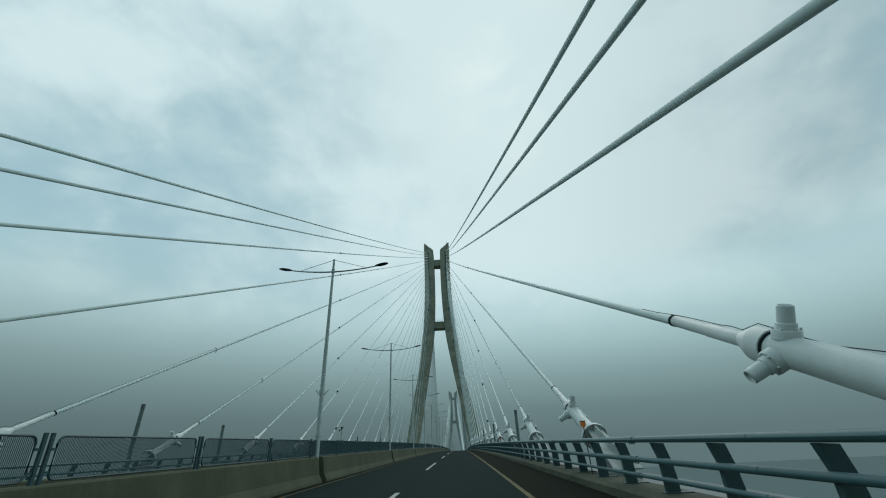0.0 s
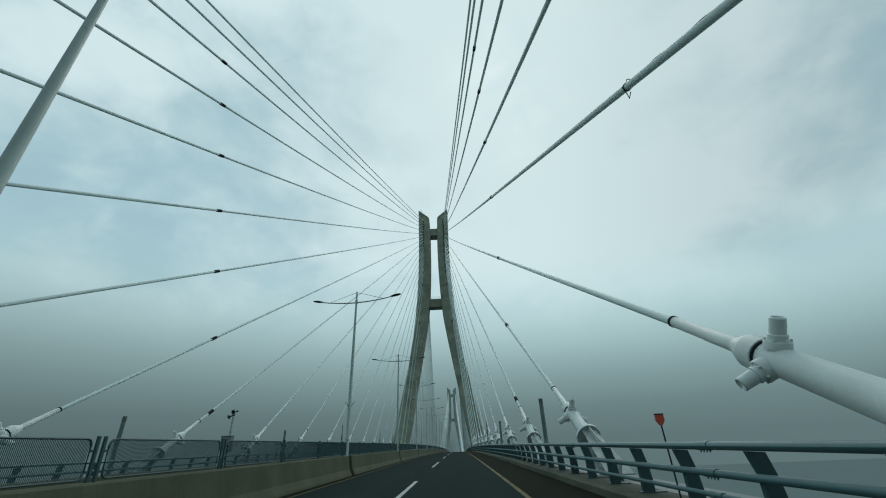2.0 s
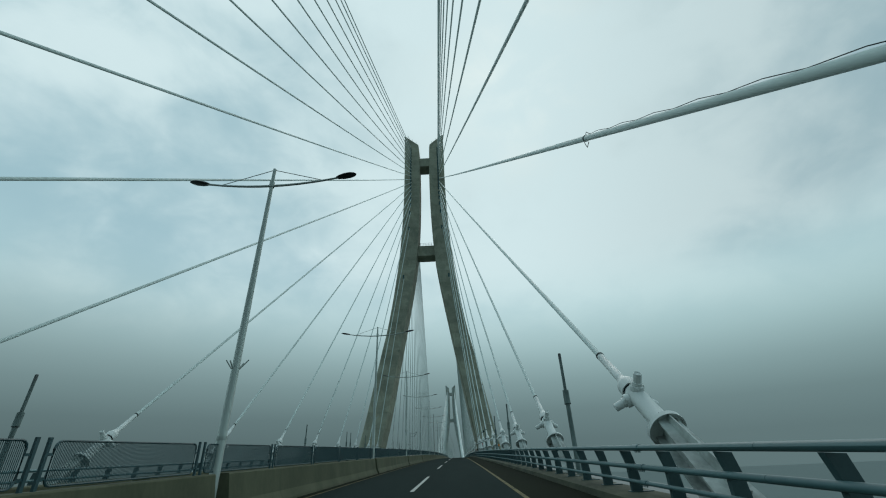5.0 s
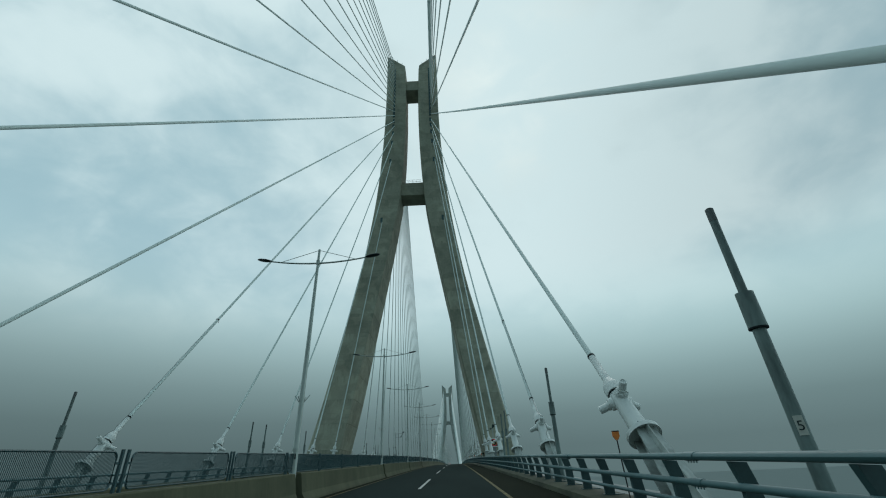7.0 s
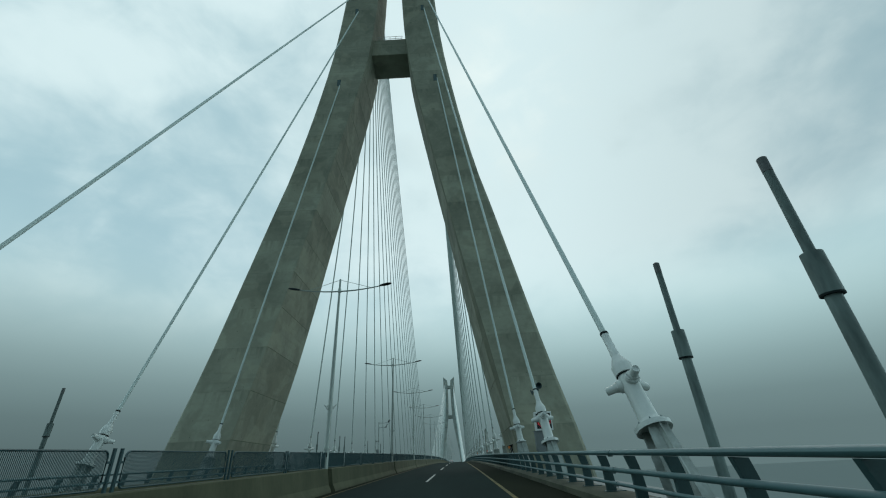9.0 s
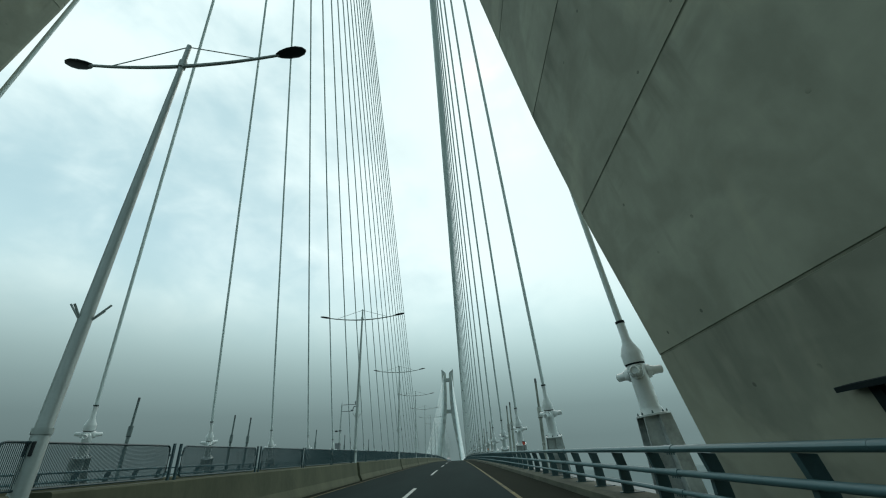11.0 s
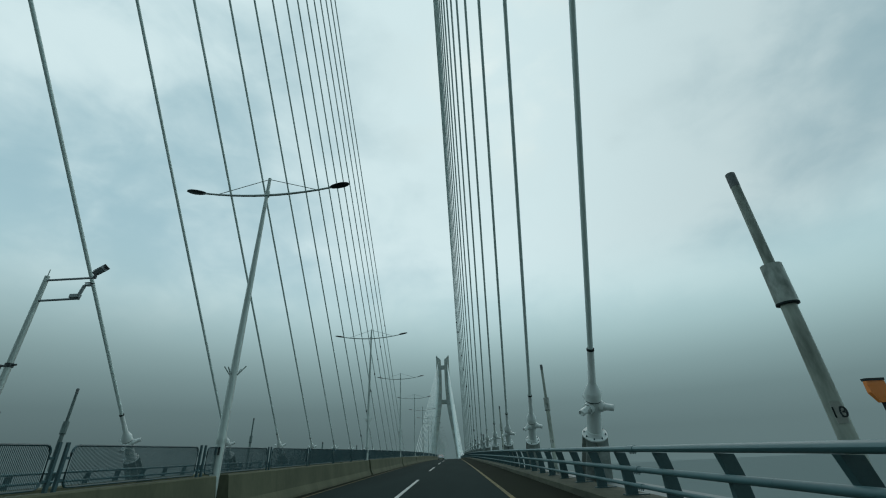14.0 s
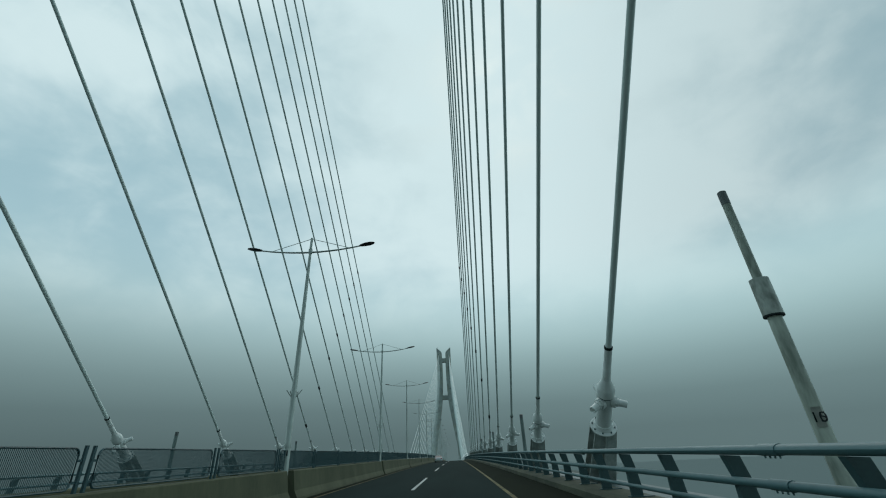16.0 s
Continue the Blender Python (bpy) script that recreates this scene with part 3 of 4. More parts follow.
def housing_meshes():
    """The parts at a cable's foot, drawn about the damper with the cable along +z."""
    out = {}
    bm = bmesh.new()
    lathe(bm, [(-0.045, 0.11), (-0.04, 0.14), (0.04, 0.14), (0.045, 0.11)], 16)
    out["rubber_collar"] = (bm, RUBBER)
    bm = bmesh.new()
    lathe(bm, [(0.26, 0.27), (0.27, 0.305), (0.56, 0.312), (0.60, 0.302), (0.92, 0.155), (1.02, 0.135)], 22)
    out["cone"] = (bm, WHITE_STEEL)
    bm = bmesh.new()
    lathe(bm, [(0.22, 0.25), (0.22, 0.282), (0.265, 0.282), (0.265, 0.25)], 22)
    out["seal"] = (bm, RUBBER)
    made = {}
    for k, (b, mt) in out.items():
        bmesh.ops.recalc_face_normals(b, faces=b.faces)
        o = part(k, b, mt)
        made[k] = o.data
        bpy.data.objects.remove(o)
    bm = bmesh.new()
    lathe(bm, [(0.20, 0.205), (0.33, 0.205), (0.35, 0.195), (0.35, 0.15), (0.45, 0.145), (0.46, 0.125), (0.72, 0.12), (0.74, 0.105), (0.70, 0.07)], 18)
    for i in range(6):
        a = 2 * math.pi * i / 6
        lathe(bm, [(0.35, 0.018), (0.385, 0.018)], 6, Matrix.Translation((0.178 * math.cos(a), 0.178 * math.sin(a), 0)))
    o = part("damper_pin", bm, WHITE_STEEL)
    made["damper_pin"] = o.data
    bpy.data.objects.remove(o)
    return made


FOOT = housing_meshes()


def damper_body(f):
    bm = bmesh.new()
    lathe(bm, [(f, 0.285), (f + 0.25, 0.275), (-0.2, 0.256), (0.0, 0.262), (0.22, 0.256)], 24)
    return bm


def flange(f, r, skirt):
    """Disc between the damper and the foot; on the back stays it carries a hollow skirt below, open downwards."""
    bm = bmesh.new()
    top = [(f - 0.005, r), (f, r - 0.02), (f + 0.01, 0.36), (f + 0.06, 0.325), (f + 0.16, 0.30)]
    if skirt:
        lathe(bm, [(f - 0.045, 0.20), (f - 0.045, r - 0.045), (f - skirt, r - 0.012), (f - skirt, r)] + top, 32)
    else:
        lathe(bm, [(f - 0.06, 0.30), (f - 0.06, r - 0.02), (f - 0.05, r)] + top, 28)
    bmesh.ops.recalc_face_normals(bm, faces=bm.faces)
    return bm


def bolt_mesh():
    """One flange bolt, placed round every flange."""
    bm = bmesh.new()
    lathe(bm, [(0.0, 0.028), (0.04, 0.028), (0.04, 0.016), (0.075, 0.016)], 6)
    o = part("bolt", bm, POSTS)
    me = o.data
    bpy.data.objects.remove(o)
    return me


BOLT = bolt_mesh()


def foot_plates(t, f, L, r, top, low):
    """Foot of welded plates that spread from the flange down into the deck, open towards the road."""
    lo, hi = f - L, f - 0.05

    def plate(name, low, top):
        bm = bmesh.new()
        (a0, a1, c0, c1), (b0, b1, d0, d1) = low, top
        loft(bm, [[(a0, c0, lo), (a1, c0, lo), (a1, c1, lo), (a0, c1, lo)], [(b0, d0, hi), (b1, d0, hi), (b1, d1, hi), (b0, d1, hi)]])
        bmesh.ops.recalc_face_normals(bm, faces=bm.faces)
        part(name, bm, FOOT_STEEL, t, smooth=False)

    for s in (-1, 1):
        plate("foot_plate", (-r * low, r * low, s * 0.25 - 0.022, s * 0.25 + 0.022), (-r * top, r * top, s * 0.25 - 0.022, s * 0.25 + 0.022))
        e0, e1, g1 = sorted((s * 0.275, s * 0.62)), sorted((s * 0.275, s * (r - 0.05))), 0.018
        plate("foot_rib", (-g1, g1, e0[0], e0[1]), (-g1, g1, e1[0], e1[1]))
        plate("foot_web", (s * 0.08 - 0.02, s * 0.08 + 0.02, -0.225, 0.225), (s * 0.06 - 0.02, s * 0.06 + 0.02, -0.225, 0.225))


def signal_wire(f, side, ring, slack, steps, hang):
    """Thin black wire along the cable's upper side, tied on with clips and loose in between."""
    bm = bmesh.new()
    pts = []
    for z, r in ((f + 0.05, 0.34), ((f - 0.4) / 2, 0.33), (-0.45, 0.30), (-0.3, 0.31), (0.0, 0.32), (0.3, 0.34), (0.62, 0.34), (1.0, 0.165), (1.3, 0.17 + slack), (1.6, 0.155), (ring - 0.5, 0.15 + slack), (ring, 0.15)) + tuple((ring + 0.8 * q, 0.105 + slack * (0.9 if q % 2 else 0.15)) for q in range(1, steps)):
        w = 0.24 if -0.5 < z < 0.4 else 0.03
        pts.append(Vector((w, side * math.sqrt(max(r * r - w * w, 0.0001)), z)) + hang(z))
    tube(bm, pts, 0.009, 5)
    return bm


def clip_bundle(z, side):
    """Cable clip with a loose coil of wire under it."""
    bm = bmesh.new()
    lathe(bm, [(z - 0.03, 0.10), (z - 0.03, 0.116), (z + 0.03, 0.116), (z + 0.03, 0.10)], 12)
    tube(bm, [(0.05, side * 0.12, z - 0.2), (0.0, side * 0.2, z), (0.02, side * 0.12, z + 0.1), (-0.1, 0.0, z + 0.06), (-0.06, -side * 0.22, z - 0.12), (0.04, -side * 0.3, z - 0.02), (0.1, -side * 0.12, z + 0.02)], 0.013, 5)
    return bm


def stay(x_sign, y, att_z, tower_y, face, detailed, sleeve_y=None):
    """One stay from the deck's edge to the tower's face."""
    px = PIN_X if x_sign > 0 else PIN_LEFT
    top = Vector((STAY_MID + x_sign * attach_x(att_z), tower_y + face * (along(DEPTH, att_z, 1) - 0.1), lie(tower_y) + att_z))
    pin = Vector((px, y + 0.2 * face * -1, lie(y) + 2.38))
    main = face > 0 or att_z < 60
    if main:  # these places name the black collar above the damper
        collar = Vector((px, y, lie(y) + (max(4.625 - 0.00477 * (y - 300), 4.0) if tower_y == TOWER_Y else 4.4)))
        u = (top - collar).normalized()
        pin = collar - u * min(1.68 + (0.97 - u.z) * 4.5, 2.3)
    else:
        u = (top - pin).normalized()
        pin += u * (0.72 - (0.82 - u.z) * 1.2)
    u = (top - pin).normalized()
    L = (top - pin).length
    xa = Vector((x_sign, 0, 0))
    xa = (xa - u * xa.dot(u)).normalized()
    m = Matrix((xa, u.cross(xa), u)).transposed().to_4x4()
    m.translation = pin
    t = thing("stay_cable", "pale grey stay cable with a white steel anchor at the deck", "cable", m, "stay cables")
    bm = bmesh.new()
    down = (m.to_3x3().inverted() @ Vector((0, 0, -1)))
    sag = 0.9 * (L / 260) ** 2 * math.hypot(u.x, u.y)
    n = 18
    pts = []
    for i in range(n + 1):
        q = i / n
        p = Vector((0, 0, 1.6 + (L - 1.6) * q))
        pts.append(p + down * sag * 4 * q * (1 - q) * 1.0)
    rings = [[p + Vector((0.1 * math.cos(2 * math.pi * j / 16), 0.1 * math.sin(2 * math.pi * j / 16), 0)) for j in range(16)] for p in pts]
    loft(bm, rings)
    part("strand", bm, SHEATH, t)
    if not detailed:
        bm = bmesh.new()
        lathe(bm, [(-2.5, 0.36), (-0.9, 0.34), (-0.9, 0.46), (-0.85, 0.27), (0.25, 0.27), (0.3, 0.31), (0.6, 0.3), (1.0, 0.13), (2.2, 0.13)], 10)
        part("anchor", bm, WHITE_STEEL, t, "white steel anchor")
        return t
    ring = min(1.68 + (0.97 - u.z) * 4.5, 2.3) if main else 2.13 + (0.82 - u.z) * 2.7
    f = -1.18 - max(0.0, 0.97 - u.z) * 0.2 if main else -1.35 - max(0.0, 0.78 - u.z) * 1.3 - max(0.0, 0.56 - u.z) * 8
    r = 0.47 if main else 0.5
    for k in ("cone", "seal"):
        reuse(k, FOOT[k], t)
    reuse("rubber_collar", FOOT["rubber_collar"], t, pose(0, 0, ring), "black rubber collar")
    bm = bmesh.new()
    lathe(bm, [(0.95, 0.15), (1.0, 0.145), (ring * 0.6, 0.14), (ring * 0.6 + 0.02, 0.132), (ring, 0.128), (ring + 0.01, 0.11)], 18)
    part("guide_tube", bm, WHITE_STEEL, t)
    part("damper_body", damper_body(f), WHITE_STEEL, t)
    part("flange", flange(f, r, 0.0 if main else 0.14), WHITE_STEEL, t)
    for i in range(8):
        a = 2 * math.pi * (i + 0.5) / 8
        reuse("bolt", BOLT, t, pose((r - 0.075) * math.cos(a), (r - 0.075) * math.sin(a), f))
    turn = (35.0 if att_z < 60 and face < 0 else -25.0 if y > 300 else 0.0) if main else -90.0 * x_sign
    for i in range(3):
        reuse("damper_pin", FOOT["damper_pin"], t, Matrix.Rotation(radians(turn + 120 * i), 4, "Z") @ Matrix.Rotation(radians(90), 4, "Y"))
    base = (pin.z - lie(y) - 0.1) / u.z + f
    foot_plates(t, f, max(base, 0.5) + 0.35, r, *((0.84, 1.25) if main else (0.52, 0.95)))
    if not main:
        def hang(z):
            q = (z - 1.6) / (L - 1.6)
            return down * sag * 4 * q * (1 - q) if q > 0 else Vector()

        clip = {(1, 33.55): 16.4, (1, 101.89): 14.0, (1, 170.45): 10.75, (-1, 33.55): 14.05, (-1, 101.89): 12.0, (-1, 170.45): 12.95, (-1, 19.93): 17.75}.get((x_sign, y), 0.0)
        steps = int((clip - ring) / 0.8) + 1 if clip else 3
        if clip or y == 6.28:
            part("wire", signal_wire(f, -x_sign, ring, 0.06 if clip else 0.01, steps, hang), INK, t, "thin black wire along the cable")
        if clip:
            o = part("clip", clip_bundle(clip, -x_sign), INK, t, "clip with a loose coil of wire")
            o.matrix_basis = Matrix.Translation(hang(clip))
    # dark sleeve round the cable
    if sleeve_y is not None and abs(u.y) > 0.05:
        k = -0.495 * face
        s = (sleeve_y + k * 9.1 - pin.y - k * pin.z) / (u.y + k * u.z)
        if 3.0 < s < L * 0.8:
            q = (s - 1.6) / (L - 1.6)
            c = Vector((0, 0, s)) + down * sag * 4 * q * (1 - q)
            bm = bmesh.new()
            lathe(bm, [(-0.36, 0.10), (-0.34, 0.135), (0.0, 0.14), (0.34, 0.135), (0.36, 0.10)], 12, Matrix.Translation(c))
            part("sleeve", bm, RUBBER, t, "black sleeve round the cable")
    return t


for s in (-1, 1):
    for i, y in enumerate(SIDE_Y):
        stay(s, y, ATTACH[i], TOWER_Y, -1, y > -12, 78.55)
    for i, y in enumerate(MAIN_Y):
        stay(s, y, ATTACH[i], TOWER_Y, 1, True, 393.0)
    for i in range(20):
        stay(s, TOWER_FAR - (MAIN_Y[i] - TOWER_Y), ATTACH[i], TOWER_FAR, -1, False)
        if i % 2 == 0:
            stay(s, TOWER_FAR + (MAIN_Y[i] - TOWER_Y), ATTACH[i], TOWER_FAR, 1, False)

# ---- median barrier, fence and lamps ----
LAMPS = [-23.94, -0.77, 22.41, 45.59, 68.92, 92.23, 115.91, 139.73, 163.11, 186.37, 209.9, 234.17, 257.98, 281.36, 304.76, 328.54, 352.05, 375.49, 399.08, 422.67, 446.26] + [446.26 + 23.5 * i for i in range(1, 11)]
BAR = [(0.52, -0.02), (0.50, 0.08), (0.36, 0.34), (0.26, 1.04), (0.23, 1.07), (-0.21, 1.07), (-0.24, 1.04), (-0.34, 0.34), (-0.46, 0.08), (-0.48, -0.02)]
for a, b in zip(LAMPS, LAMPS[1:]):
    c, ln = (a + b) / 2, b - a - 0.72
    for s in (0, 1):
        ol = BAR if s == 0 else [(mirror(x), z) for x, z in BAR]
        cx = sum(x for x, z in ol) / len(ol)
        bm = bmesh.new()
        prism(bm, [(x - cx, z) for x, z in ol], -ln / 2, ln / 2)
        bmesh.ops.recalc_face_normals(bm, faces=bm.faces)
        ob = part("median_barrier", bm, BARRIER, smooth=False)
        ob.matrix_basis = on_deck(cx, c)
        tagged(ob, "stained yellowish concrete median barrier", "barrier", "median barriers", "structure")


def fence_panel():
    t = thing("fence_panel", "blue-grey steel mesh fence panel on the median barrier", "fence", None, "median fence panels")
    h0, h1, a, r = 0.06, 0.75, 2.11, 0.12
    pts = []
    for cx, cz, st in ((a - r, h0 + r, 270), (a - r, h1 - r, 0), (-a + r, h1 - r, 90), (-a + r, h0 + r, 180)):
        for q in range(4):
            an = radians(st + 30 * q)
            pts.append((0, cx + r * math.cos(an), cz + r * math.sin(an)))
    pts.append(pts[0])
    bm = bmesh.new()
    tube(bm, pts, 0.021, 6)
    part("frame", bm, FENCE, t)
    bm = bmesh.new()
    n = 128
    for i in range(n):
        y = -a + 0.05 + (2 * a - 0.1) * i / (n - 1)
        e = 0.0 if a - abs(y) > r else r - math.sqrt(max(0, r * r - (r - (a - abs(y))) ** 2))
        vs = [bm.verts.new((dx, y + dy, z)) for z in (h0 + e, h1 - e) for dx, dy in ((-0.003, -0.006), (0.003, -0.006), (0.003, 0.006), (-0.003, 0.006))]
        for q in range(4):
            bm.faces.new((vs[q], vs[(q + 1) % 4], vs[4 + (q + 1) % 4], vs[4 + q]))
    part("mesh_infill", bm, FENCE, t, "close upright steel wires", smooth=False)
    for s in (-1, 1):
        bm = bmesh.new()
        prism(bm, [(-0.026, -0.03), (0.026, -0.03), (0.022, 0.80), (-0.022, 0.80)], s * 2.25 - 0.03, s * 2.25 + 0.03)
        block(bm, -0.08, 0.08, s * 2.25 - 0.08, s * 2.25 + 0.08, -0.03, 0.0)
        part("post", bm, FENCE, t, smooth=False)
        for z in (0.18, 0.54):
            bm = bmesh.new()
            block(bm, -0.012, 0.012, min(s * 2.12, s * 2.25), max(s * 2.12, s * 2.25), z - 0.022, z + 0.022)
            part("bracket", bm, FENCE, t, smooth=False)
    return t


panel = fence_panel()
first = True
for a, b in zip(LAMPS, LAMPS[1:]):
    if a > 570:
        break
    for i in range(5):
        y = a + (b - a) * (i + 0.5) / 5 - 0.9
        if first:
            panel.matrix_basis = on_deck(0.0, y, 1.07)
            first = False
        else:
            copy_thing(panel, on_deck(0.0, y, 1.07))


def street_lamp():
    t = thing("street_lamp", "pale grey double-armed street lamp in the median", "street lamp", None, "median street lamps")
    bm = bmesh.new()
    lathe(bm, [(-0.02, 0.145), (0.6, 0.14), (2.0, 0.134), (2.02, 0.126), (6.0, 0.105), (11.3, 0.066), (11.92, 0.062), (11.94, 0.03)], 14)
    lathe(bm, [(0.0, 0.22), (0.03, 0.22), (0.03, 0.14)], 14)
    part("post", bm, GALV, t)
    bm = bmesh.new()
    lathe(bm, [(1.94, 0.134), (1.94, 0.150), (2.04, 0.150), (2.04, 0.126)], 14)
    part("collar", bm, GALV, t)
    bm = bmesh.new()
    lathe(bm, [(11.02, 0.066), (11.02, 0.10), (11.26, 0.10), (11.26, 0.066)], 12)
    part("arm_collar", bm, GALV, t)
    bm = bmesh.new()
    for a, ln in ((20, 0.55), (70, 0.45), (200, 0.5), (250, 0.42)):
        d = Vector((math.cos(radians(a)), math.sin(radians(a)), 0))
        tube(bm, [d * 0.08 + Vector((0, 0, 3.92)), d * ln * 0.62 + Vector((0, 0, 3.92 + ln * 0.62))], 0.02, 6)
    part("flag_holder", bm, GALV, t, "spiky steel flag holder")
    for s in (-1, 1):
        bm = bmesh.new()
        tube(bm, [(s * x, 0, 11.08 + 0.036 * x ** 2.0) for x in (0.0, 0.5, 1.0, 1.5, 2.0, 2.62)], [0.05, 0.048, 0.045, 0.042, 0.04, 0.038], 8)
        part("arm", bm, GALV, t)
        bm = bmesh.new()
        tube(bm, [(s * 0.05, 0, 11.86), (s * 2.0, 0, 11.25)], 0.016, 5)
        part("stay", bm, GALV, t)
        bm = bmesh.new()
        rings = []
        for q, (w, hh) in ((0.0, (0.05, 0.05)), (0.12, (0.12, 0.07)), (0.32, (0.17, 0.085)), (0.55, (0.175, 0.08)), (0.72, (0.12, 0.055)), (0.8, (0.03, 0.02))):
            x = 2.54 + q
            zc = 11.33 + 0.17 * q
            rings.append([(s * x, w * math.cos(2 * math.pi * j / 14), zc + hh * (1.0 if math.sin(2 * math.pi * j / 14) > 0 else 0.55) * math.sin(2 * math.pi * j / 14)) for j in range(14)])
        loft(bm, rings)
        bmesh.ops.recalc_face_normals(bm, faces=bm.faces)
        part("lamp_head", bm, OPTIC, t, "dark oval lamp head")
    return t


lamp = street_lamp()
for i, y in enumerate(LAMPS):
    if y > 690:
        break
    m = on_deck(0.0, y, 0.0, False, -6.4 if abs(y - 68.92) < 0.1 else 0.0)  # one head has been knocked askew
    if i == 0:
        lamp.matrix_basis = m
        o = lamp
    else:
        o = copy_thing(lamp, m)
    if abs(y - 257.98) < 0.1:
        writing("number", "34", 0.26, INK, o, pose(0.03, -0.139, 1.72, 90, 0, 0))
    elif 140 < y < 400:
        for dx in (-0.05, 0.06):
            bm = bmesh.new()
            block(bm, dx - 0.025, dx + 0.025, -0.142, -0.118, 1.61, 1.83)
            part("number_bar", bm, INK, o, "dark bar of an unreadable number", smooth=False)

# ---- guard rails ----
RAIL_X, PITCH = 11.36, 2.343


def guard_rail():
    t = thing("guard_rail", "blue-grey steel guard rail with three tubes on blade posts", "guard rail", None, "guard rails along the deck edge")
    half = PITCH * 2
    for z, r, sq in ((1.29, 0.085, 0.8), (0.86, 0.068, 0.9), (0.52, 0.052, 0.9)):
        bm = bmesh.new()
        loft(bm, [[(-0.02 + r * math.cos(2 * math.pi * j / 12), y, z + r * sq * math.sin(2 * math.pi * j / 12)) for j in range(12)] for y in (-half, half)])
        bmesh.ops.recalc_face_normals(bm, faces=bm.faces)
        part("rail", bm, RAIL, t)
        bm = bmesh.new()
        rr = r + 0.012
        loft(bm, [[(-0.02 + rr * math.cos(2 * math.pi * j / 12), y, z + rr * sq * math.sin(2 * math.pi * j / 12)) for j in range(12)] for y in (-0.2, 0.2)])
        for q in range(4):
            lathe(bm, [(-rr * sq - 0.03, 0.014), (-rr * sq + 0.02, 0.014)], 6, Matrix.Translation((-0.02, -0.15 + 0.1 * q, z)))
        bmesh.ops.recalc_face_normals(bm, faces=bm.faces)
        part("joint_sleeve", bm, RAIL, t)
    me = None
    for i in range(4):
        y = -half + PITCH * (i + 0.5)
        if me is None:
            bm = bmesh.new()
            ol = [(0.06, 0.24), (0.34, 0.24), (0.34, 0.5), (0.30, 0.85), (0.215, 1.2), (-0.05, 1.22), (0.05, 0.9)]
            prism(bm, ol, -0.055, 0.055)
            block(bm, 0.0, 0.6, -0.12, 0.12, 0.235, 0.262, 0.0)
            bmesh.ops.recalc_face_normals(bm, faces=bm.faces)
            o = part("post", bm, POSTS, t, smooth=False)
            me = o.data
            o.matrix_basis = pose(0, y, 0)
        else:
            reuse("post", me, t, pose(0, y, 0))
    return t


rail = guard_rail()
first = True
for i in range(64):
    y = 2.2 + PITCH * 4 * (i - 3)
    for x, turn in ((RAIL_X, 0), (mirror(RAIL_X), 180)):
        m = on_deck(x, y, 0.0, True, turn)
        if first:
            rail.matrix_basis = m
            first = False
        else:
            copy_thing(rail, m)


# ---- poles outside the rail ----
POLE_LEFT, ROD_X = -15.0, 11.62


def marker_pole(tall, dull=False):
    h = 5.64 if tall else 3.84
    t = thing("marker_pole", "weathered steel pole with a wide sleeve halfway up" if tall else "plain weathered steel stub pole with a dark cap", "pole", None, "poles along the deck edge")
    bm = bmesh.new()
    if tall:
        lathe(bm, [(-0.1, 0.116), (3.6, 0.106), (3.6, 0.078), (h - 0.27, 0.074)], 14)
    else:
        lathe(bm, [(-0.1, 0.138), (h - 0.27, 0.128)], 14)
    part("shaft", bm, STEEL_POLE if tall and not dull else DARK_POLE, t)
    if tall:
        bm = bmesh.new()
        lathe(bm, [(3.16, 0.11), (3.16, 0.152), (3.80, 0.148), (3.81, 0.085)], 16)
        part("sleeve", bm, DARK_POLE if dull else SLEEVE, t, "" if dull else "pale chipped sleeve")
        bm = bmesh.new()
        lathe(bm, [(3.13, 0.11), (3.13, 0.155), (3.16, 0.155)], 16)
        part("band", bm, RUBBER, t, "black band")
    r = 0.078 if tall else 0.132
    bm = bmesh.new()
    lathe(bm, [(h - 0.3, r), (h - 0.02, r), (h, r * 0.7)], 14)
    part("cap", bm, POLE_CAP, t, "dark cap")
    bm = bmesh.new()
    lathe(bm, [(-0.1, 0.21), (0.13, 0.21), (0.13, 0.12)], 14)
    part("base_plate", bm, STEEL_POLE, t)
    return t


# distance along, across, tall or stub
POLES = [(40.48, 12.28, 0), (68.84, 12.34, 0), (96.27, 12.19, 0), (124.71, 12.36, 1), (150.42, 12.29, 1), (167.28, 12.28, 1), (191.25, 12.43, 1), (195.6, 12.5, 1), (256.11, 12.51, 1), (270.51, 12.40, 1),
         (273.82, 12.45, 1), (297.16, 12.33, 1), (315.68, 12.43, 1), (339.85, 12.39, 1), (368.2, 12.29, 0), (396.0, 12.3, 0), (424.0, 12.3, 0),
         (41.35, -15.07, 0), (69.1, -14.86, 0), (97.1, -14.94, 0), (124.0, -14.6, 1), (168.06, -15.17, 1), (191.45, -14.94, 1), (195.4, -15.1, 1), (208.9, -14.8, 1), (256.5, -15.0, 1), (270.93, -15.24, 1),
         (274.15, -15.09, 1), (297.85, -15.21, 1), (316.3, -15.17, 1), (340.25, -15.01, 1), (368.7, -15.23, 0), (396.0, -15.1, 0)]
NUMBERS = {40.48: "1", 68.84: "2", 150.42: "5", 256.11: "10", 297.16: "13", 339.85: "15"}
models = {k: marker_pole(bool(k), k == 2) for k in (0, 1, 2)}
used = set()
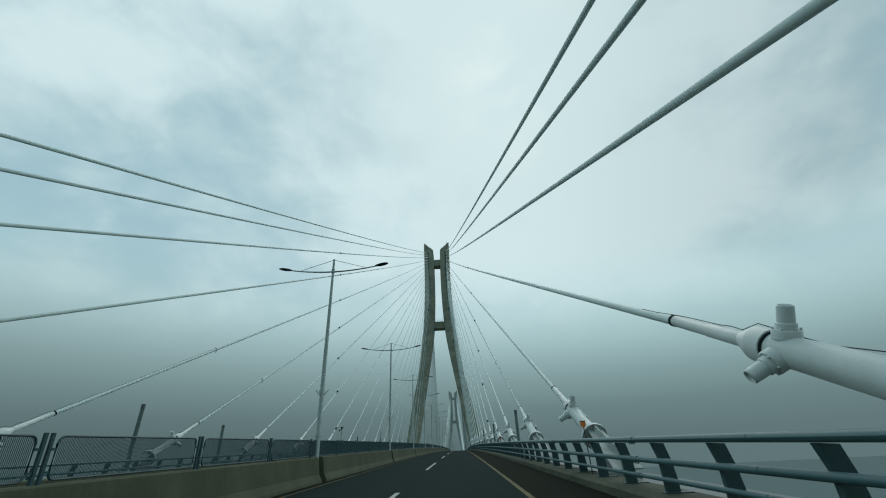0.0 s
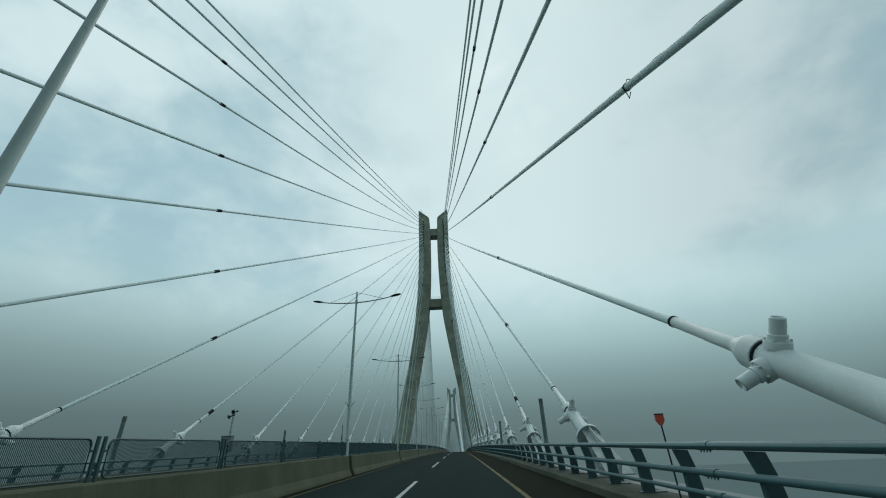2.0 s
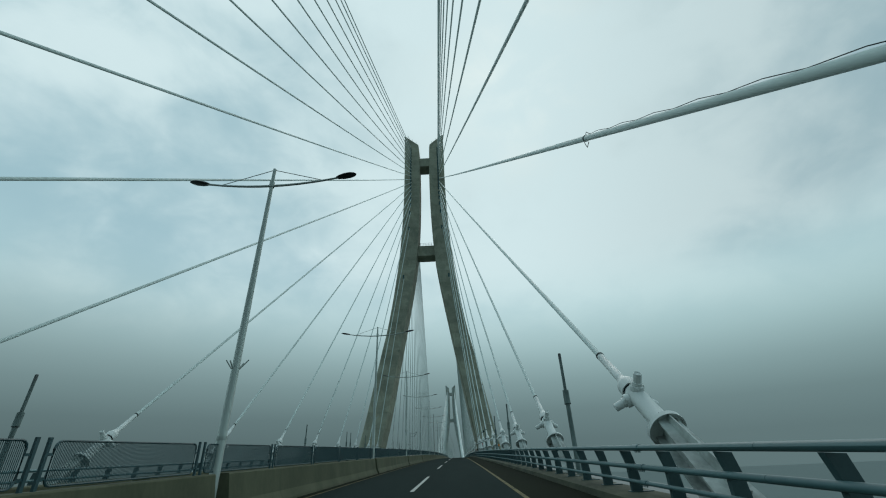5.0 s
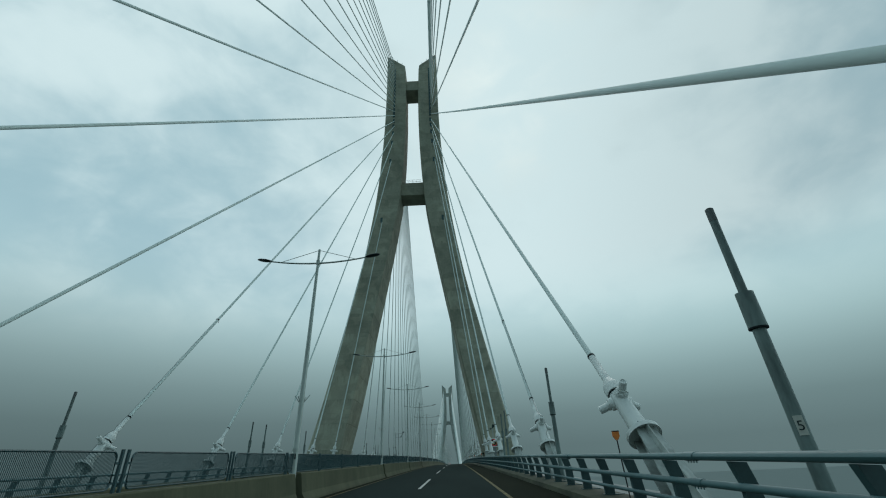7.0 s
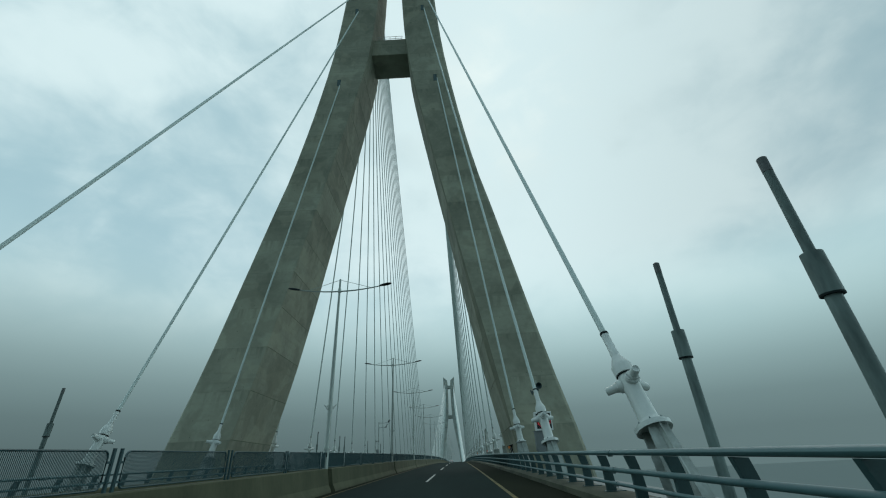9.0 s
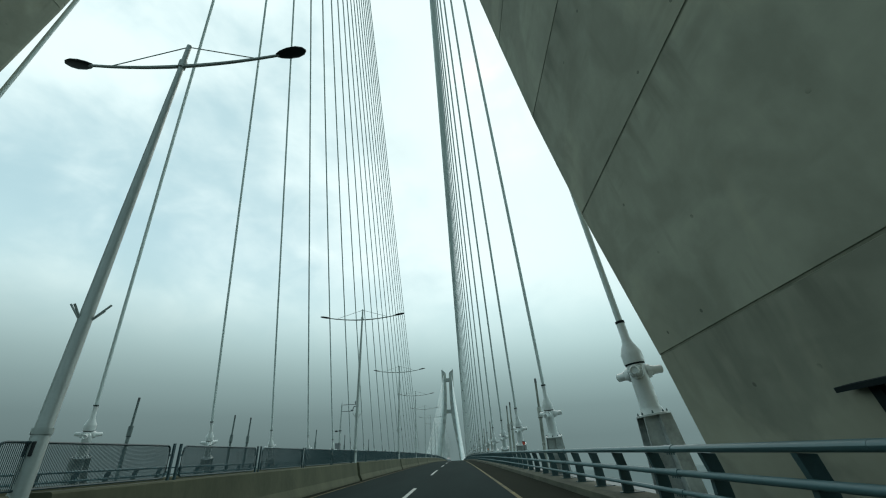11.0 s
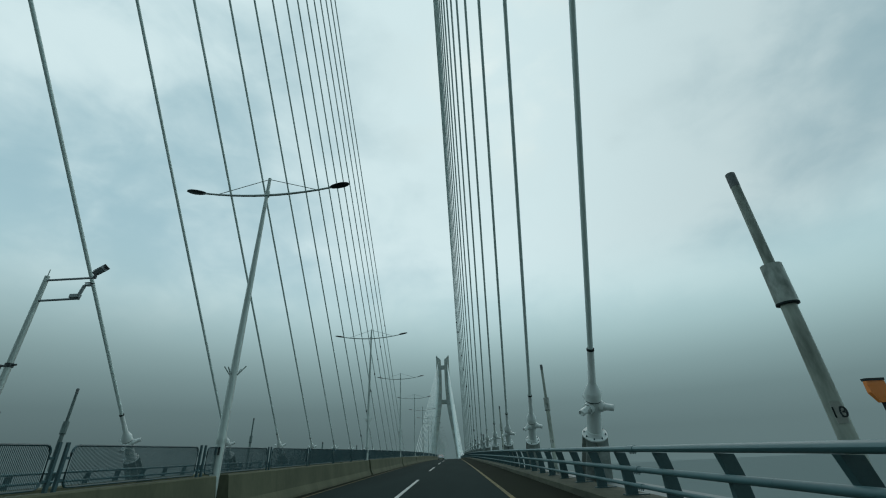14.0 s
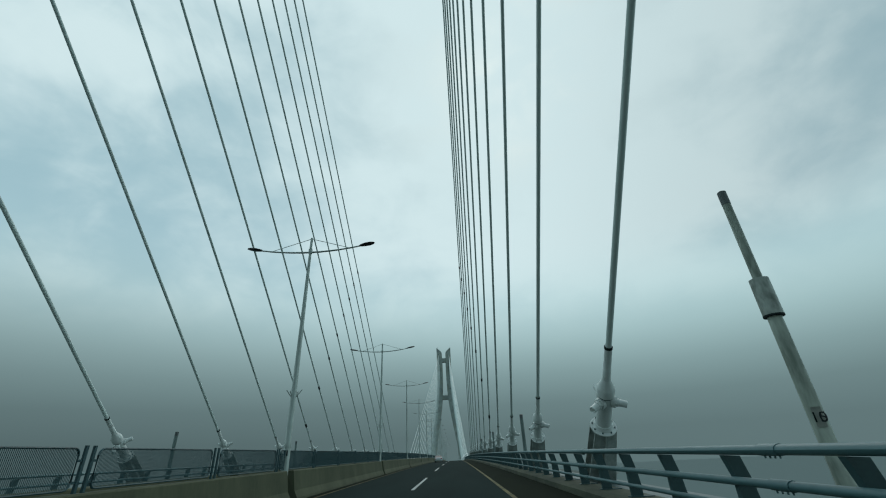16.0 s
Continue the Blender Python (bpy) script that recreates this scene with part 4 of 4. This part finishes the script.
for y, x, k in POLES:
    m = on_deck(x, y, 0.1, False)
    # left poles: shade put into the darker coat; right ones before 200 share it
    kk = 2 if k and (x < 0 or y < 200) else k
    if kk not in used:
        models[kk].matrix_basis = m
        used.add(kk)
        o = models[kk]
    else:
        o = copy_thing(models[kk], m)
    if x > 0 and y in NUMBERS:
        face = Matrix.Rotation(radians(-28), 4, "Z")
        bm = bmesh.new()
        rr = 0.137 if k == 0 else 0.116
        block(bm, -0.06, 0.06, -rr - 0.005, -rr + 0.004, 1.44, 1.72)
        if k:
            part("patch", bm, SCUFF, o, "pale scuffed patch behind the number", smooth=False).matrix_basis = face
        else:
            bm.free()
        writing("number", NUMBERS[y], 0.2, INK, o, face @ pose(0, -rr - 0.007, 1.57, 90, 0, 0))
copy_thing(models[0], on_deck(POLE_LEFT, 30.0, 0.1, False) @ Matrix.Diagonal((1, 1, 1.24, 1)))


def delineator(colour, mat):
    t = thing("delineator", "small " + colour + " reflector on a thin black rod", "reflector", None, "reflectors at the deck edge")
    bm = bmesh.new()
    tube(bm, [(0.02, 0, -0.1), (0.0, 0, 1.62)], 0.018, 6)
    part("rod", bm, INK, t)
    bm = bmesh.new()
    ol = [(-0.035, 1.60), (0.035, 1.60), (0.10, 1.70), (0.095, 1.82), (-0.095, 1.82), (-0.10, 1.70)]
    prism(bm, ol, -0.022, 0.022)
    bmesh.ops.recalc_face_normals(bm, faces=bm.faces)
    part("reflector", bm, mat, t, colour + " shield-shaped reflector", smooth=False)
    bm = bmesh.new()
    block(bm, -0.1, 0.1, -0.03, 0.03, 1.82, 1.845)
    part("top_clip", bm, INK, t, "black clip", smooth=False)
    return t


for colour, mat, ys in (("orange", ORANGE, (16.6, 156.6, 227.1, 295.7)), ("dark red", RED_REFL, (51.1, 258.8))):
    dl = None
    for y in ys:
        m = on_deck(ROD_X, y, 0.1, False)
        if dl is None:
            dl = delineator(colour, mat)
            dl.matrix_basis = m
        else:
            copy_thing(dl, m)


t = thing("marker_rod", "bare black rod that has lost its reflector", "rod", on_deck(ROD_X, 329.1, 0.1, False))
bm = bmesh.new()
tube(bm, [(0, 0, -0.1), (0.01, 0, 1.75), (-0.005, 0, 1.82)], 0.024, 8)
part("shaft", bm, INK, t)
bm = bmesh.new()
block(bm, -0.06, 0.06, -0.06, 0.06, -0.02, 0.03, 0.01)
part("foot", bm, INK, t, smooth=False)


# ---- speed display, loudspeakers, camera mast ----
def horn(bm, at, yaw, pitch):
    m = Matrix.Translation(at) @ Matrix.Rotation(radians(yaw), 4, "Z") @ Matrix.Rotation(radians(pitch), 4, "X") @ Matrix.Rotation(radians(90), 4, "X")
    lathe(bm, [(-0.34, 0.05), (-0.30, 0.10), (-0.16, 0.10), (-0.14, 0.06), (0.05, 0.07), (0.18, 0.12), (0.26, 0.20), (0.29, 0.235), (0.27, 0.21), (0.18, 0.10), (0.06, 0.05)], 16, m)
    return bm


def speaker_mast(x, y, sign):
    t = thing("loudspeaker_mast", "grey steel mast with two horn loudspeakers and a cabinet", "mast", on_deck(x, y, 0.1, False), "loudspeaker masts")
    bm = bmesh.new()
    loft(bm, [[(-w, -w, z), (w, -w, z), (w, w, z), (-w, w, z)] for z, w in ((-0.05, 0.085), (2.5, 0.08), (5.62, 0.066))])
    lathe(bm, [(5.6, 0.03), (6.0, 0.03)], 8)
    part("mast", bm, GALV, t, smooth=False)
    bm = bmesh.new()
    block(bm, -0.13, 0.13, -0.1, 0.1, 5.50, 5.56)
    for z in (5.2, 5.3, 5.4):
        lathe(bm, [(z, 0.08), (z, 0.105), (z + 0.03, 0.105), (z + 0.03, 0.08)], 12)
    part("bracket", bm, GALV, t)
    for yaw, dx in ((-18, 0.2), (-98, -0.2)):
        bm = bmesh.new()
        horn(bm, (dx, -0.16 if dx > 0 else 0.0, 5.62 if dx > 0 else 5.22), yaw, 18)
        part("horn", bm, HORN, t, "dark green horn loudspeaker")
    bm = bmesh.new()
    prism(bm, [(-0.70, 1.32), (-0.52, 1.12), (0.3, 1.12), (0.3, 2.45), (-0.70, 2.45)], -0.56, -0.11)
    bmesh.ops.recalc_face_normals(bm, faces=bm.faces)
    lift = Matrix.Translation((0.2, 0, 0.42)) @ Matrix.Diagonal((1, 1, 1.12, 1)) if not sign else Matrix.Identity(4)
    c = part("cabinet", bm, CABINET, t, "grey steel cabinet", smooth=False)
    c.matrix_basis = lift
    bm = bmesh.new()
    block(bm, -0.76, 0.36, -0.62, -0.1, 2.45, 2.49)
    part("lid", bm, CABINET, c, smooth=False)
    for z in (1.7, 2.15):
        bm = bmesh.new()
        block(bm, 0.26, 0.32, -0.59, -0.53, z, z + 0.12)
        part("hinge", bm, GALV, c, smooth=False)
    if sign:
        bm = bmesh.new()
        block(bm, -0.62, 0.66, -0.42, 0.05, 2.62, 3.86, 0.03)
        s = part("speed_display", bm, SIGN_BOX, t, "pale grey speed display box", smooth=False)
        s.matrix_basis = pose(0.06, 0, -0.12)
        bm = bmesh.new()
        block(bm, -0.52, 0.56, -0.432, -0.424, 2.74, 3.74)
        part("screen", bm, SCREEN, s, "black display screen", smooth=False)
        bm = bmesh.new()
        for rr in (0.44, 0.475):
            n = int(2 * math.pi * rr / 0.042)
            for q in range(n):
                a = 2 * math.pi * q / n
                block(bm, 0.02 + rr * math.cos(a) - 0.009, 0.02 + rr * math.cos(a) + 0.009, -0.442, -0.433, 3.24 + rr * math.sin(a) - 0.009, 3.24 + rr * math.sin(a) + 0.009)
        part("ring_lights", bm, LED_RED, s, "ring of red lights", smooth=False)
        bm = bmesh.new()
        digit8 = ("01110", "10001", "10001", "01110", "10001", "10001", "01110")
        digit0 = ("01110", "10001", "10001", "10001", "10001", "10001", "01110")
        for off, dg in ((-0.27, digit8), (0.06, digit0)):
            for r_, row in enumerate(dg):
                for c_, ch in enumerate(row):
                    if ch == "1":
                        xx, zz = off + 0.052 * c_, 3.46 - 0.066 * r_
                        for ex, ez in ((0, 0), (0.026, 0.0), (0, -0.033), (0.026, -0.033)):
                            block(bm, xx + ex - 0.007, xx + ex + 0.007, -0.442, -0.433, zz + ez - 0.007, zz + ez + 0.007)
        part("digit_lights", bm, LED_AMBER, s, "amber lights that read 80", smooth=False)
    return t


mast = speaker_mast(13.4, 219.4, True)
mast.matrix_basis = mast.matrix_basis @ Matrix.Diagonal((1, 1, 1.05, 1))
left_mast = speaker_mast(-14.85, 83.2, False)
left_mast.matrix_basis = left_mast.matrix_basis @ Matrix.Diagonal((1, 1, 0.9, 1))

t = thing("camera_mast", "tall grey steel mast with two traffic cameras on arms", "mast", on_deck(-15.0, 311.6, 0.1, False))
bm = bmesh.new()
lathe(bm, [(-0.05, 0.19), (3.0, 0.165), (11.0, 0.12), (11.02, 0.025), (11.4, 0.025)], 14)
part("mast", bm, GALV, t)
for z, ln in ((10.75, 2.7), (9.55, 2.2)):
    bm = bmesh.new()
    tube(bm, [(0, 0, z), (ln, 0, z + 0.02)], 0.06, 10)
    part("arm", bm, CABINET, t, "dark steel arm")
    bm = bmesh.new()
    lathe(bm, [(-0.02, 0.09), (0.14, 0.09), (0.14, 0.05), (0.3, 0.05)], 12, Matrix.Translation((ln, 0, z)))
    part("camera_bracket", bm, OPTIC, t, "dark camera bracket")
    bm = bmesh.new()
    block(bm, -0.15, 0.15, -0.38, 0.28, -0.11, 0.11, 0.04)
    block(bm, -0.18, 0.18, -0.5, 0.3, 0.12, 0.145)
    o = part("camera_housing", bm, CABINET, t, "grey camera housing with a sun shield", smooth=False)
    o.matrix_basis = pose(ln + 0.1, 0, z + 0.40, -24, 34, 62) if z > 10 else pose(ln + 0.3, 0, z + 0.82, 8, 0, 70) @ Matrix.Diagonal((0.7, 0.62, 0.7, 1))
    bm = bmesh.new()
    lathe(bm, [(0.0, 0.075), (0.02, 0.075)], 14, pose(0, -0.383, 0, 90, 0, 0))
    part("lens", bm, GLASS, o, "dark camera lens")
bm = bmesh.new()
lathe(bm, [(0.0, 0.13), (0.16, 0.13), (0.18, 0.09), (0.7, 0.09), (0.72, 0.05)], 12, pose(2.16, 0, 9.64, 0, 12, 0))
block(bm, 1.78, 2.2, -0.14, 0.14, 9.6, 9.82, 0.03)
part("camera_turret", bm, CABINET, t, "grey turret that carries the lower camera", smooth=False)
bm = bmesh.new()
tube(bm, [(-0.75, 0, 6.1), (0.36, 0, 6.14)], 0.055, 8)
block(bm, -0.95, -0.5, -0.16, 0.16, 5.95, 6.22, 0.05)
part("side_arm", bm, OPTIC, t, "dark side arm with a small box", smooth=False)
bm = bmesh.new()
block(bm, -0.65, 0.2, -0.45, 0.4, 1.2, 4.0, 0.03)
part("cabinet", bm, CABINET, t, "grey steel cabinet", smooth=False)
bm = bmesh.new()
lathe(bm, [(6.0, 0.1), (6.03, 0.19), (6.22, 0.19), (6.25, 0.1)], 10)
part("junction_box", bm, OPTIC, t, "dark junction box")


# ---- cars ----
def car(label, m):
    t = thing("car", label, "car", m, "cars")
    bm = bmesh.new()
    rings = []
    for y, w, z0, z1 in ((-2.25, 0.70, 0.45, 0.85), (-2.1, 0.85, 0.3, 0.98), (-1.2, 0.91, 0.24, 1.0), (0.6, 0.91, 0.24, 0.97), (1.6, 0.88, 0.26, 0.86), (2.15, 0.74, 0.36, 0.7)):
        rings.append([(-w, y, z0), (w, y, z0), (w * 1.0, y, (z0 + z1) / 2), (w * 0.93, y, z1), (-w * 0.93, y, z1), (-w * 1.0, y, (z0 + z1) / 2)])
    loft(bm, rings)
    bmesh.ops.recalc_face_normals(bm, faces=bm.faces)
    part("body", bm, CAR_WHITE, t)
    bm = bmesh.new()
    loft(bm, [[(-0.82, -1.95, 0.96), (0.82, -1.95, 0.96), (0.82, 1.0, 0.95), (-0.82, 1.0, 0.95)], [(-0.64, -1.25, 1.40), (0.64, -1.25, 1.40), (0.64, 0.1, 1.42), (-0.64, 0.1, 1.42)]])
    part("window", bm, GLASS, t, "dark car windows", smooth=False)
    bm = bmesh.new()
    block(bm, -0.63, 0.63, -1.2, 0.05, 1.40, 1.455, 0.02)
    part("roof", bm, CAR_WHITE, t, smooth=False)
    for s in (-1, 1):
        bm = bmesh.new()
        block(bm, s * 0.66 - 0.14, s * 0.66 + 0.14, -2.27, -2.05, 0.68, 0.84, 0.02)
        part("tail_light", bm, TAIL, t, "red tail light", smooth=False)
        for y in (-1.4, 1.35):
            bm = bmesh.new()
            lathe(bm, [(-0.1, 0.28), (-0.1, 0.32), (0.1, 0.32), (0.1, 0.28)], 16, Matrix.Translation((s * 0.82, y, 0.32)) @ Matrix.Rotation(radians(90), 4, "Y"))
            part("wheel", bm, TYRE, t, "black wheel")
    return t


car("white saloon car driving ahead in the inner lane", on_deck(3.0, 441.0, 0.005))
car("white saloon car on the opposite carriageway", on_deck(-6.2, 231.0, 0.005, True, 180))
